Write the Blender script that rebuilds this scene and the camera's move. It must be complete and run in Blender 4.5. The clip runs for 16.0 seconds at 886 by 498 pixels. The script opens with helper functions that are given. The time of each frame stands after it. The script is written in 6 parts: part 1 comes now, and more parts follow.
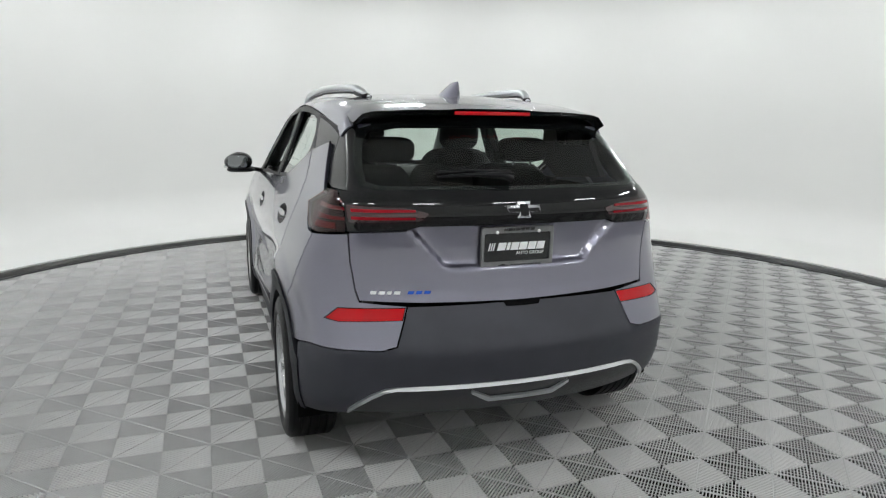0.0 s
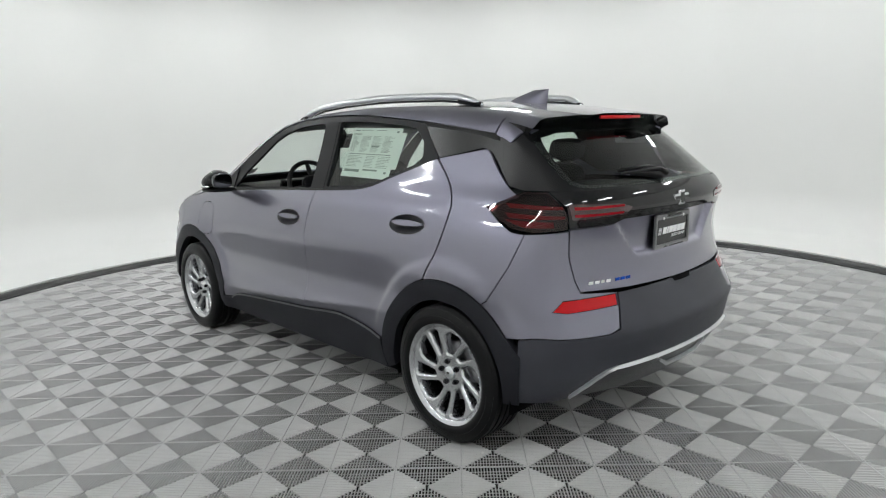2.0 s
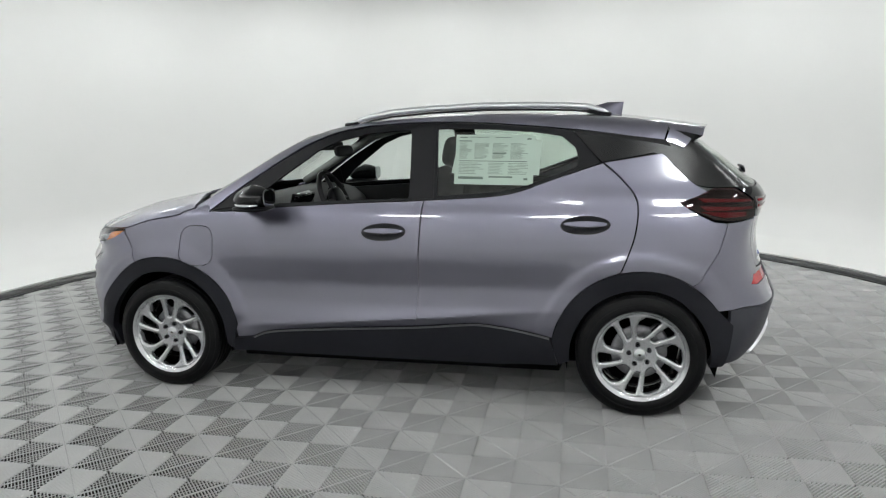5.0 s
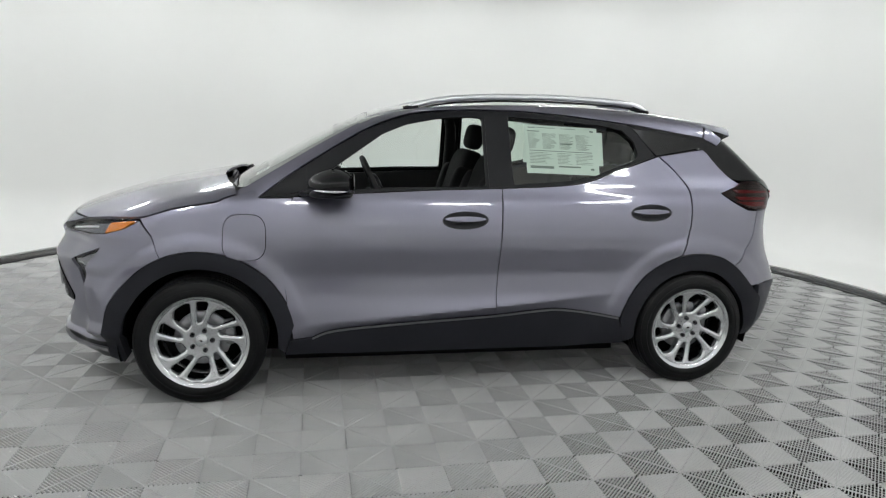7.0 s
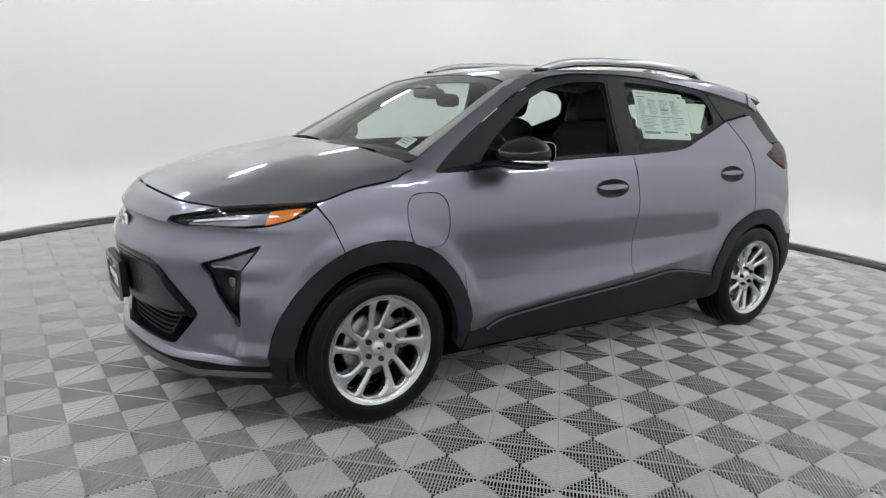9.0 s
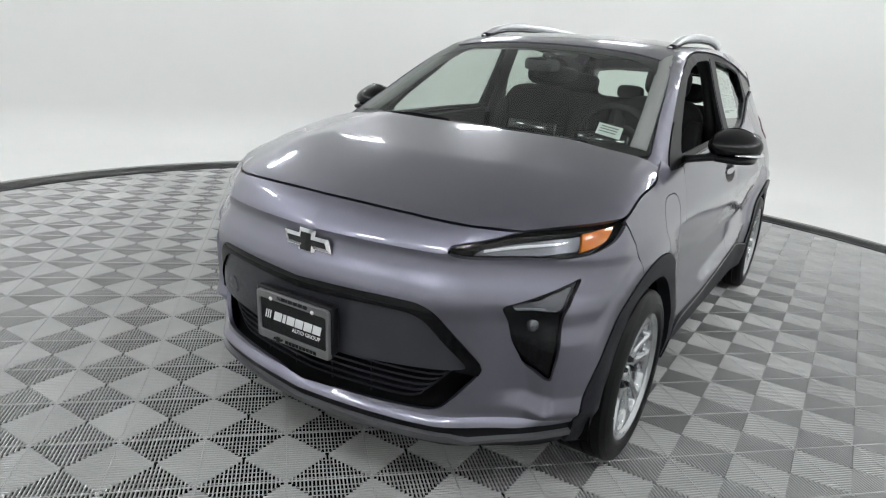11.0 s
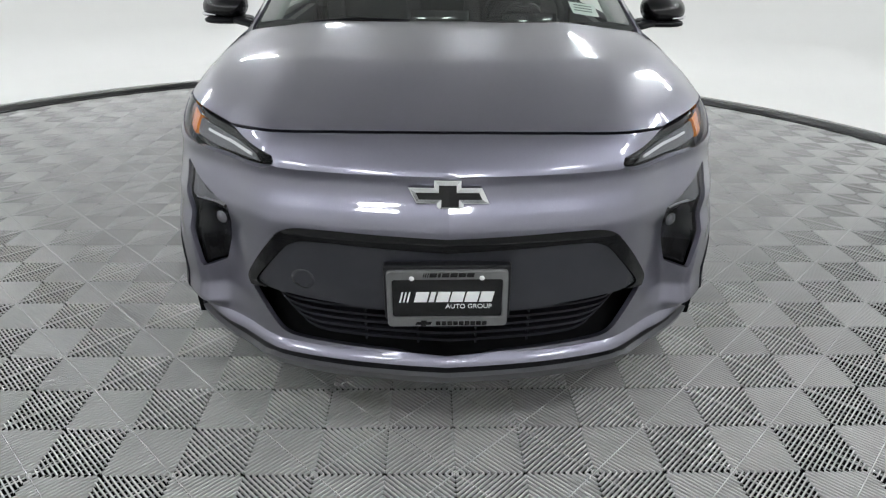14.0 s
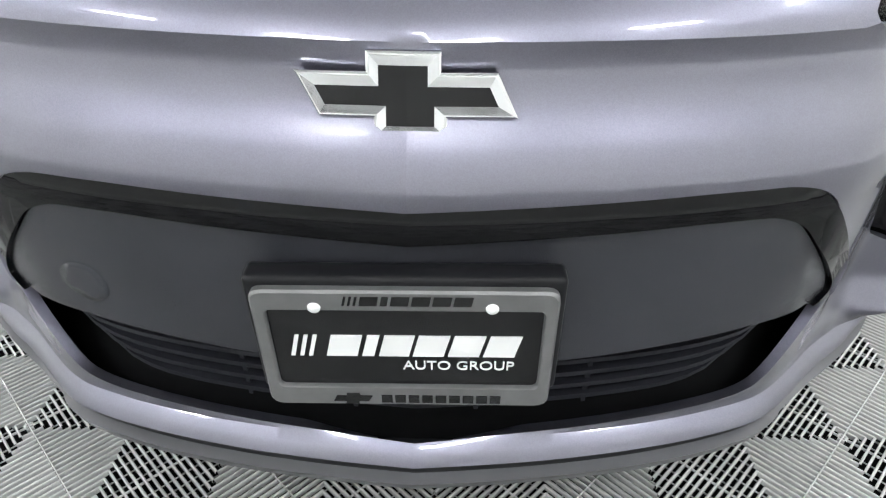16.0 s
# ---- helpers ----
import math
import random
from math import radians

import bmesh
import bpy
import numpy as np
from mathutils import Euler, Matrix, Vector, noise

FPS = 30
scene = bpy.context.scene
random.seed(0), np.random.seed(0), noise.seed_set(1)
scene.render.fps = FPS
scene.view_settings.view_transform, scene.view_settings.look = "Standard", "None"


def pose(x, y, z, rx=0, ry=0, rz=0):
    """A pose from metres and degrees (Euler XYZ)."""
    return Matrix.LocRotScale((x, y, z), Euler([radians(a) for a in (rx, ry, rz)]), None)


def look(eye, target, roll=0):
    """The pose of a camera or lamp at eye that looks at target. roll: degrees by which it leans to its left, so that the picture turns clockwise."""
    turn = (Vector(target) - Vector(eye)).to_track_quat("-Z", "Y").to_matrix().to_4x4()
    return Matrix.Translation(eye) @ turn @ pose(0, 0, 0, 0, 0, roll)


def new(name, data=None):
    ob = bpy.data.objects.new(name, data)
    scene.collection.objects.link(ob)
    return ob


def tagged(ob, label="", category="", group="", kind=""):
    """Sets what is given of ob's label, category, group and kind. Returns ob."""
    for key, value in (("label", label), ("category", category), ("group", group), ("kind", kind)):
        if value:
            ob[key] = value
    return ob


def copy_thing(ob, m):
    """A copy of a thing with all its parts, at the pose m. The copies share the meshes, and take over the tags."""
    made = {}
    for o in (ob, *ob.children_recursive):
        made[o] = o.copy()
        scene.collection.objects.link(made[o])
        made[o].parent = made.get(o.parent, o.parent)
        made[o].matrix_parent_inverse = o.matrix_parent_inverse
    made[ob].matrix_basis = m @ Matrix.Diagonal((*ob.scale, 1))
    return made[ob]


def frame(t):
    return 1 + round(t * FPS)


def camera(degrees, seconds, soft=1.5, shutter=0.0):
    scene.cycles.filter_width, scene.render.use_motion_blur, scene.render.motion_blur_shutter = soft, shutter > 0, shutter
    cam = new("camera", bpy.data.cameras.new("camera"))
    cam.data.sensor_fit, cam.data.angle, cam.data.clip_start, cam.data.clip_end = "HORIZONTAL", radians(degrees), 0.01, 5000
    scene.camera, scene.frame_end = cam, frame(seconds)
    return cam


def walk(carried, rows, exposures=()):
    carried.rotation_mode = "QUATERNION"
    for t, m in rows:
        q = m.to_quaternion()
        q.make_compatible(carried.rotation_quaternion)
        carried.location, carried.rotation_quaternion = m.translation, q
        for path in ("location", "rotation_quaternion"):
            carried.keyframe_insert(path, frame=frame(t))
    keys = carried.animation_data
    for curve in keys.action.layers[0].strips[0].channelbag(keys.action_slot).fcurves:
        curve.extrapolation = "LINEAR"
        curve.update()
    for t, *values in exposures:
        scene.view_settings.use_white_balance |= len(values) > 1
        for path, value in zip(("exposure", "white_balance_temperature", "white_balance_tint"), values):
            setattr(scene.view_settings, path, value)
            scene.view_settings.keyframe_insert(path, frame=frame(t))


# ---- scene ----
# ---- camera and walk ----
cam = camera(68.05, 16.0, soft=1.2)
PATH = [
    (0.0, (-4.2631, 1.1125, 1.4050), (-1.4799, 0.1391, 0.8514), 0.65),
    (0.5, (-4.1373, 1.5960, 1.4088), (-1.4833, 0.3157, 0.8456), 0.12),
    (1.0, (-3.9318, 2.0144, 1.3928), (-1.4234, 0.4608, 0.8503), -1.01),
    (1.5, (-3.6869, 2.4241, 1.4065), (-1.3572, 0.6133, 0.8646), -0.78),
    (2.0, (-3.4216, 2.7879, 1.4232), (-1.2643, 0.7740, 0.8844), -1.66),
    (2.5, (-3.0920, 3.1034, 1.4154), (-1.1300, 0.8925, 0.9033), 0.23),
    (3.0, (-2.7476, 3.4494, 1.4023), (-0.9885, 1.0649, 0.9334), 1.58),
    (3.5, (-2.3585, 3.6966, 1.3912), (-0.8811, 1.1266, 0.9302), 0.91),
    (4.0, (-1.9209, 3.9028, 1.4130), (-0.7319, 1.1920, 0.9256), -0.25),
    (4.2, (-1.7390, 3.9961, 1.4305), (-0.6636, 1.2393, 0.9372), -0.55),
    (6.3, (0.0549, 4.2087, 1.5276), (-0.0471, 1.2728, 0.9190), 0.41),
    (6.5, (0.2428, 4.2141, 1.4813), (0.0193, 1.2787, 0.9040), 1.06),
    (7.0, (0.7447, 4.1439, 1.4473), (0.1954, 1.2509, 0.8737), 1.87),
    (7.5, (1.2618, 3.9769, 1.4384), (0.4245, 1.1601, 0.8347), 0.87),
    (8.0, (1.8053, 3.7626, 1.3983), (0.6289, 1.0785, 0.7564), 1.65),
    (8.5, (2.2311, 3.4515, 1.3563), (0.8022, 0.8888, 0.7310), 1.49),
    (9.0, (2.5845, 3.1069, 1.3298), (0.9338, 0.6873, 0.6811), 2.25),
    (9.5, (2.8684, 2.7172, 1.3359), (1.0105, 0.4792, 0.6015), 2.98),
    (10.0, (3.1203, 2.3282, 1.3490), (1.1534, 0.1932, 0.5918), 2.97),
    (10.2, (3.2155, 2.1235, 1.3610), (1.1784, 0.0743, 0.5542), 4.18),
    (12.3, (4.0275, 0.4301, 1.4097), (1.1853, 0.0069, 0.5481), -0.53),
    (12.5, (4.0604, 0.3042, 1.4331), (1.2116, -0.0030, 0.5443), -0.69),
    (13.0, (4.1062, 0.0268, 1.4222), (1.2399, -0.0582, 0.5406), 0.11),
    (13.5, (4.0315, -0.0570, 1.4127), (1.2056, -0.0464, 0.4058), 0.25),
    (14.0, (3.6893, -0.0298, 1.3473), (0.9549, -0.0008, 0.1134), 0.53),
    (14.5, (3.3230, -0.0508, 1.2731), (0.7367, 0.0380, -0.2446), 2.05),
    (15.0, (2.9583, -0.0852, 1.1014), (0.4562, 0.0562, -0.5478), 3.10),
    (15.5, (2.7841, -0.0298, 0.9971), (0.2368, 0.0179, -0.5868), 1.19),
    (16.0, (2.7256, 0.0412, 1.0115), (0.2262, 0.0113, -0.6474), 0.79),
]
EXPOSURES = [(0.0, 0.0, 6450, 12), (6.5, 0.02, 6470, 12), (12.5, 0.05, 6380, 13), (13.2, 0.05, 6380, 13), (14.0, 0.17, 6380, 13), (15.0, 0.82, 6430, 12), (16.0, 0.88, 6430, 12)]
walk(cam, [(t, look(e, g, r)) for t, e, g, r in PATH], EXPOSURES)

# ---- world and exposure ----
scene.view_settings.exposure = 0.0
world = bpy.data.worlds.new("world")
scene.world = world
world.use_nodes = True
world.node_tree.nodes["Background"].inputs["Color"].default_value = (0.9, 0.95, 1.0, 1)
world.node_tree.nodes["Background"].inputs["Strength"].default_value = 0.05

RC = (0.05, -0.45)      # centre of the round studio floor
R_FLOOR, R_WALL, H_WALL = 4.17, 5.75, 3.55


# ---- materials ----
def mat(name, color, rough=0.5, metal=0.0, coat=0.0, coat_rough=0.03, vary=0.0, scale=8.0, bump=0.0, bump_scale=60.0,
        emit=None, strength=0.0, spec=0.5, rough_vary=0.0):
    m = bpy.data.materials.new(name)
    m.use_nodes = True
    nt = m.node_tree
    b = nt.nodes["Principled BSDF"]
    b.inputs["Base Color"].default_value = (*color, 1)
    b.inputs["Roughness"].default_value = rough
    b.inputs["Metallic"].default_value = metal
    b.inputs["Coat Weight"].default_value = coat
    b.inputs["Coat Roughness"].default_value = coat_rough
    b.inputs["Specular IOR Level"].default_value = spec
    co = nt.nodes.new("ShaderNodeTexCoord")
    if vary or rough_vary:
        n1 = nt.nodes.new("ShaderNodeTexNoise")
        n1.inputs["Scale"].default_value, n1.inputs["Detail"].default_value = scale, 6
        nt.links.new(co.outputs["Object"], n1.inputs["Vector"])
    if vary:
        r = nt.nodes.new("ShaderNodeValToRGB")
        r.color_ramp.elements[0].position, r.color_ramp.elements[1].position = 0.3, 0.7
        r.color_ramp.elements[0].color = (*[c * (1 - vary) for c in color], 1)
        r.color_ramp.elements[1].color = (*[min(1, c * (1 + vary)) for c in color], 1)
        nt.links.new(n1.outputs["Fac"], r.inputs["Fac"])
        nt.links.new(r.outputs["Color"], b.inputs["Base Color"])
    if rough_vary:
        mr = nt.nodes.new("ShaderNodeMapRange")
        mr.inputs["To Min"].default_value, mr.inputs["To Max"].default_value = max(0, rough - rough_vary), min(1, rough + rough_vary)
        nt.links.new(n1.outputs["Fac"], mr.inputs["Value"])
        nt.links.new(mr.outputs["Result"], b.inputs["Roughness"])
    if bump:
        n2 = nt.nodes.new("ShaderNodeTexNoise")
        n2.inputs["Scale"].default_value, n2.inputs["Detail"].default_value = bump_scale, 3
        nt.links.new(co.outputs["Object"], n2.inputs["Vector"])
        bp = nt.nodes.new("ShaderNodeBump")
        bp.inputs["Strength"].default_value, bp.inputs["Distance"].default_value = bump, 0.002
        nt.links.new(n2.outputs["Fac"], bp.inputs["Height"])
        nt.links.new(bp.outputs["Normal"], b.inputs["Normal"])
    if emit:
        b.inputs["Emission Color"].default_value = (*emit, 1)
        b.inputs["Emission Strength"].default_value = strength
    return m


def glass_mat(name, tint, ior=1.5, rough=0.0, gloss=0.9):
    m = bpy.data.materials.new(name)
    m.use_nodes = True
    nt = m.node_tree
    nt.nodes.clear()
    out = nt.nodes.new("ShaderNodeOutputMaterial")
    mix = nt.nodes.new("ShaderNodeMixShader")
    tr = nt.nodes.new("ShaderNodeBsdfTransparent")
    tr.inputs["Color"].default_value = (*tint, 1)
    gl = nt.nodes.new("ShaderNodeBsdfGlossy")
    gl.inputs["Roughness"].default_value = rough
    gl.inputs["Color"].default_value = (gloss, gloss, gloss, 1)
    lw = nt.nodes.new("ShaderNodeLayerWeight")
    lw.inputs["Blend"].default_value = 0.5
    pw = nt.nodes.new("ShaderNodeMath")
    pw.operation, pw.inputs[1].default_value = "POWER", 5.0
    ma = nt.nodes.new("ShaderNodeMath")
    ma.operation, ma.inputs[1].default_value, ma.inputs[2].default_value = "MULTIPLY_ADD", 0.94, ((ior - 1) / (ior + 1)) ** 2
    nt.links.new(lw.outputs["Facing"], pw.inputs[0])
    nt.links.new(pw.outputs[0], ma.inputs[0])
    nt.links.new(ma.outputs[0], mix.inputs["Fac"])
    nt.links.new(tr.outputs["BSDF"], mix.inputs[1])
    nt.links.new(gl.outputs["BSDF"], mix.inputs[2])
    nt.links.new(mix.outputs["Shader"], out.inputs["Surface"])
    return m


def paint_mat():
    m = mat("grey_violet_metallic_paint", (0.190, 0.186, 0.240), 0.37, 1.0, coat=1.0, coat_rough=0.065)
    nt = m.node_tree
    b = nt.nodes["Principled BSDF"]
    b.inputs["Coat IOR"].default_value = 1.75
    co = nt.nodes.new("ShaderNodeTexCoord")
    vo = nt.nodes.new("ShaderNodeTexVoronoi")
    vo.inputs["Scale"].default_value = 900
    nt.links.new(co.outputs["Object"], vo.inputs["Vector"])
    hs = nt.nodes.new("ShaderNodeHueSaturation")
    hs.inputs["Color"].default_value = (0.190, 0.186, 0.240, 1)
    mr = nt.nodes.new("ShaderNodeMapRange")
    mr.inputs["To Min"].default_value, mr.inputs["To Max"].default_value = 0.94, 1.06
    sp = nt.nodes.new("ShaderNodeSeparateColor")
    nt.links.new(vo.outputs["Color"], sp.inputs["Color"])
    nt.links.new(sp.outputs["Red"], mr.inputs["Value"])
    nt.links.new(mr.outputs["Result"], hs.inputs["Value"])
    nt.links.new(hs.outputs["Color"], b.inputs["Base Color"])
    return m


M = dict(
    paint=paint_mat(),
    clad=mat("dark_textured_plastic", (0.015, 0.0155, 0.0205), 0.50, vary=0.12, scale=5, spec=0.22, bump=0.25, bump_scale=700, rough_vary=0.08),
    # diffuser plastic, and the darker tone that shades the handle cups
    grey_plastic=mat("mid_grey_plastic", (0.05, 0.05, 0.055), 0.3, spec=0.5, vary=0.1, scale=4, bump=0.2, bump_scale=700),
    grille=mat("dark_grey_grille_plastic", (0.037, 0.038, 0.046), 0.20, spec=0.42, vary=0.12, scale=5, bump=0.2, bump_scale=600),
    piano=mat("piano_black_trim", (0.003, 0.003, 0.004), 0.04, spec=0.22),
    gloss=mat("gloss_black", (0.004, 0.004, 0.005), 0.05, spec=0.4),
    satin=mat("satin_black", (0.010, 0.010, 0.012), 0.38, vary=0.1, spec=0.18),
    under=mat("underbody_black", (0.003, 0.003, 0.0035), 0.9, spec=0.1),
    rubber=mat("tyre_rubber", (0.005, 0.005, 0.0056), 0.4, spec=0.2, vary=0.2, scale=14, bump=0.3, bump_scale=300, rough_vary=0.1),
    alloy=mat("bright_silver_alloy", (0.64, 0.65, 0.67), 0.2, 1.0, coat=0.3, vary=0.04, scale=30),
    chrome=mat("chrome", (0.75, 0.76, 0.78), 0.06, 1.0),
    satin_silver=mat("satin_silver", (0.80, 0.81, 0.83), 0.30, 0.95),
    lip=mat("mid_grey_lip", (0.14, 0.14, 0.15), 0.38, 0.3, vary=0.08, scale=6),
    strip=mat("grey_edge_strip", (0.16, 0.16, 0.17), 0.35, 0.5),
    lamp_grey=mat("lamp_inner_grey", (0.16, 0.16, 0.17), 0.3, 0.6, vary=0.15, scale=30),
    pillar=mat("dark_pillar_gloss", (0.006, 0.006, 0.007), 0.22, spec=0.35),
    nut=mat("dark_chrome_nut", (0.05, 0.05, 0.055), 0.2, 1.0),
    # cladding plastic again, lightened for the light on the rear bumper's upper face
    lit_clad=mat("dark_grey_bumper_plastic", (0.042, 0.043, 0.054), 0.45, vary=0.12, scale=5, spec=0.35, bump=0.25, bump_scale=700),
    mirror=mat("dark_mirror", (0.25, 0.26, 0.27), 0.04, 1.0),
    steel=mat("brake_steel", (0.28, 0.28, 0.29), 0.35, 0.9, vary=0.2, scale=40),
    red=mat("red_lens", (0.50, 0.004, 0.008), 0.15, coat=0.2, spec=0.25),
    red_bar=mat("red_light_guide", (0.24, 0.004, 0.010), 0.15, coat=0.2, spec=0.25),
    dark_red=mat("dark_red_lens", (0.045, 0.003, 0.006), 0.08, coat=1.0),
    amber=mat("amber_lens", (0.8, 0.22, 0.01), 0.12, coat=1.0),
    lens=glass_mat("clear_lens", (0.88, 0.89, 0.92), ior=1.4),
    smoke=glass_mat("smoked_lens", (0.42, 0.20, 0.2)),
    glass=glass_mat("green_tinted_glass", (0.86, 0.93, 0.89), ior=1.8, gloss=1.0),
    side_glass=glass_mat("rear_side_glass", (0.80, 0.89, 0.83), ior=1.9, gloss=1.0),
    rear_glass=glass_mat("rear_tinted_glass", (0.84, 0.92, 0.87), gloss=0.9),
    cloth=mat("black_seat_cloth", (0.010, 0.010, 0.0115), 0.85, vary=0.25, scale=60, bump=0.4, bump_scale=500),
    trim=mat("black_interior_trim", (0.012, 0.012, 0.013), 0.6, vary=0.15, scale=20),
    headliner=mat("grey_headliner", (0.34, 0.35, 0.34), 0.9),
    paper=mat("white_paper", (0.78, 0.82, 0.79), 0.6, vary=0.02),
    ink=mat("grey_ink", (0.20, 0.24, 0.22), 0.7),
    white=mat("white_print", (0.85, 0.85, 0.85), 0.5),
    frame_grey=mat("pewter_plate_frame", (0.20, 0.20, 0.205), 0.38, 0.55, vary=0.08, scale=40),
    plate_black=mat("black_plate_insert", (0.006, 0.006, 0.007), 0.25),
    blue=mat("blue_badge", (0.03, 0.12, 0.6), 0.2, 0.6),
    wall=mat("white_painted_wall", (0.76, 0.757, 0.745), 0.75, vary=0.012, scale=1.2, bump=0.06, bump_scale=25),
    ceil=mat("white_ceiling", (0.80, 0.80, 0.79), 0.9, vary=0.1, scale=3),
    skirt=mat("gloss_black_skirting", (0.012, 0.012, 0.013), 0.28, vary=0.3, scale=6, coat=0.4, coat_rough=0.15),
    tile=mat("grey_ribbed_plastic_tile", (0.50, 0.50, 0.496), 0.25, spec=1.0, coat=1.0, coat_rough=0.25, vary=0.10, scale=3.0, bump=0.12, bump_scale=400, rough_vary=0.07),
    # near-black backing; its colour stands in for shade in the rib gaps
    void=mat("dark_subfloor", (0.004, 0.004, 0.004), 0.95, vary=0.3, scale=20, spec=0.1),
    lamp=mat("lamp_diffuser", (0.9, 0.9, 0.9), 0.5, emit=(0.955, 1.0, 0.985), strength=76.0),
)


# ---- mesh helpers ----
def link(name, me, material=None, parent=None, label=""):
    ob = new(name, me)
    if material:
        me.materials.append(M[material])
    if parent is not None:
        ob.parent = parent
    if label:
        ob["label"] = label
    return ob


def part(name, bm, material, parent=None, label="", smooth=True):
    me = bpy.data.meshes.new(name)
    bmesh.ops.recalc_face_normals(bm, faces=bm.faces[:])
    for f in bm.faces:
        f.smooth = smooth
    bm.to_mesh(me)
    bm.free()
    return link(name, me, material, parent, label)


def sharp(ob, angle=35):
    ob.data.set_sharp_from_angle(angle=radians(angle))
    return ob


def mirrored(ob, name=None):
    """The right-hand twin of a left-hand part with its own pieces."""
    me = ob.data.copy()
    me.transform(Matrix.Diagonal((1, -1, 1, 1)))
    me.flip_normals()
    tw = new(name or ob.name.split(".")[0], me)
    tw.parent = ob.parent
    if "label" in ob:
        tw["label"] = ob["label"]
    return tw


def box(bm, size, m=Matrix(), bevel=0.0, seg=2):
    r = bmesh.ops.create_cube(bm, size=1, matrix=m @ Matrix.Diagonal((*size, 1)))
    if bevel:
        es = list({e for v in r["verts"] for e in v.link_edges})
        bmesh.ops.bevel(bm, geom=es, offset=bevel, segments=seg, profile=0.5, affect="EDGES")


def lathe(bm, prof, n=64, m=Matrix()):
    """Turns a profile of (radius, along) about the local y axis."""
    rings = []
    for k in range(n):
        a = 2 * math.pi * k / n
        rings.append([bm.verts.new(m @ Vector((r * math.cos(a), y, r * math.sin(a)))) for r, y in prof])
    for k in range(n):
        A, B = rings[k], rings[(k + 1) % n]
        for i in range(len(prof) - 1):
            bm.faces.new((A[i], A[i + 1], B[i + 1], B[i]))


def sweep(bm, pts, radius, n=8, flat=1.0, up=Vector((0, 0, 1)), cap=True):
    """A tube along points; radius may be a list; flat squashes it along up."""
    pts = [Vector(p) for p in pts]
    rings = []
    for i, p in enumerate(pts):
        d = (pts[min(i + 1, len(pts) - 1)] - pts[max(i - 1, 0)]).normalized()
        s = d.cross(up)
        s = s.normalized() if s.length > 1e-4 else Vector((1, 0, 0))
        u = s.cross(d)
        r = radius[i] if isinstance(radius, (list, tuple)) else radius
        rings.append([bm.verts.new(p + s * r * math.cos(2 * math.pi * k / n) + u * r * flat * math.sin(2 * math.pi * k / n)) for k in range(n)])
    for A, B in zip(rings, rings[1:]):
        for k in range(n):
            bm.faces.new((A[k], A[(k + 1) % n], B[(k + 1) % n], B[k]))
    if cap:
        bm.faces.new(rings[0][::-1])
        bm.faces.new(rings[-1])


def prism(bm, poly, depth, m=Matrix(), bevel=0.0):
    """A 2D outline in the local x-z plane, thickened along local y from 0 to depth."""
    a = [bm.verts.new(m @ Vector((x, 0, z))) for x, z in poly]
    b = [bm.verts.new(m @ Vector((x, depth, z))) for x, z in poly]
    n = len(poly)
    top = bm.faces.new(b)
    bm.faces.new(a[::-1])
    for i in range(n):
        bm.faces.new((a[i], a[(i + 1) % n], b[(i + 1) % n], b[i]))
    if bevel:
        bmesh.ops.bevel(bm, geom=list(top.edges), offset=bevel, segments=2, profile=0.5, affect="EDGES")


def curve(xs, pts):
    """A smooth monotone curve through control points (x, value)."""
    px, py = np.array([p[0] for p in pts], float), np.array([p[1] for p in pts], float)
    h, d = np.diff(px), np.diff(py) / np.diff(px)
    s = np.zeros(len(px))
    same = d[:-1] * d[1:] > 0
    w1, w2 = 2 * h[1:] + h[:-1], h[1:] + 2 * h[:-1]
    with np.errstate(divide="ignore", invalid="ignore"):
        s[1:-1] = np.where(same, (w1 + w2) / (w1 / d[:-1] + w2 / d[1:]), 0)
    s[0], s[-1] = d[0], d[-1]
    x = np.clip(np.asarray(xs, float), px[0], px[-1])
    i = np.clip(np.searchsorted(px, x) - 1, 0, len(h) - 1)
    u = (x - px[i]) / h[i]
    return ((1 + 2 * u) * (1 - u) ** 2 * py[i] + u * (1 - u) ** 2 * h[i] * s[i] + u * u * (3 - 2 * u) * py[i + 1] + u * u * (u - 1) * h[i] * s[i + 1])


def smax(a, b, k):
    h = np.clip(0.5 + 0.5 * (a - b) / k, 0, 1)
    return b + (a - b) * h + k * h * (1 - h)


# ---- the round studio ----
def ring_wall():
    bm = bmesh.new()
    prof = [(R_FLOOR + 0.075, 0.062), (R_WALL - 0.55, 0.062)]
    for k in range(9):
        a = math.pi / 2 * k / 8
        prof.append((R_WALL - 0.45 + 0.45 * math.sin(a), 0.062 + 0.45 - 0.45 * math.cos(a)))
    prof += [(R_WALL, 1.2), (R_WALL, 2.2), (R_WALL, H_WALL), (R_WALL + 0.12, H_WALL), (R_WALL + 0.12, 2.2), (R_WALL + 0.12, 0.062), (R_WALL + 0.12, -0.1), (R_FLOOR + 0.075, -0.1), (R_FLOOR + 0.075, 0.062)]
    lathe(bm, prof, 160)
    for v in bm.verts:
        v.co = (v.co.x + RC[0], -v.co.z + RC[1], v.co.y)
    ob = part("wall_round", bm, "wall")
    tagged(sharp(ob, 40), "smooth white curved studio wall with a coved foot", "wall", kind="structure")


def ring(name, prof, material, label, n=160, cat="skirting"):
    bm = bmesh.new()
    lathe(bm, prof, n)
    for v in bm.verts:
        v.co = (v.co.x + RC[0], -v.co.z + RC[1], v.co.y)
    return tagged(sharp(part(name, bm, material), 30), label, cat, kind="structure")


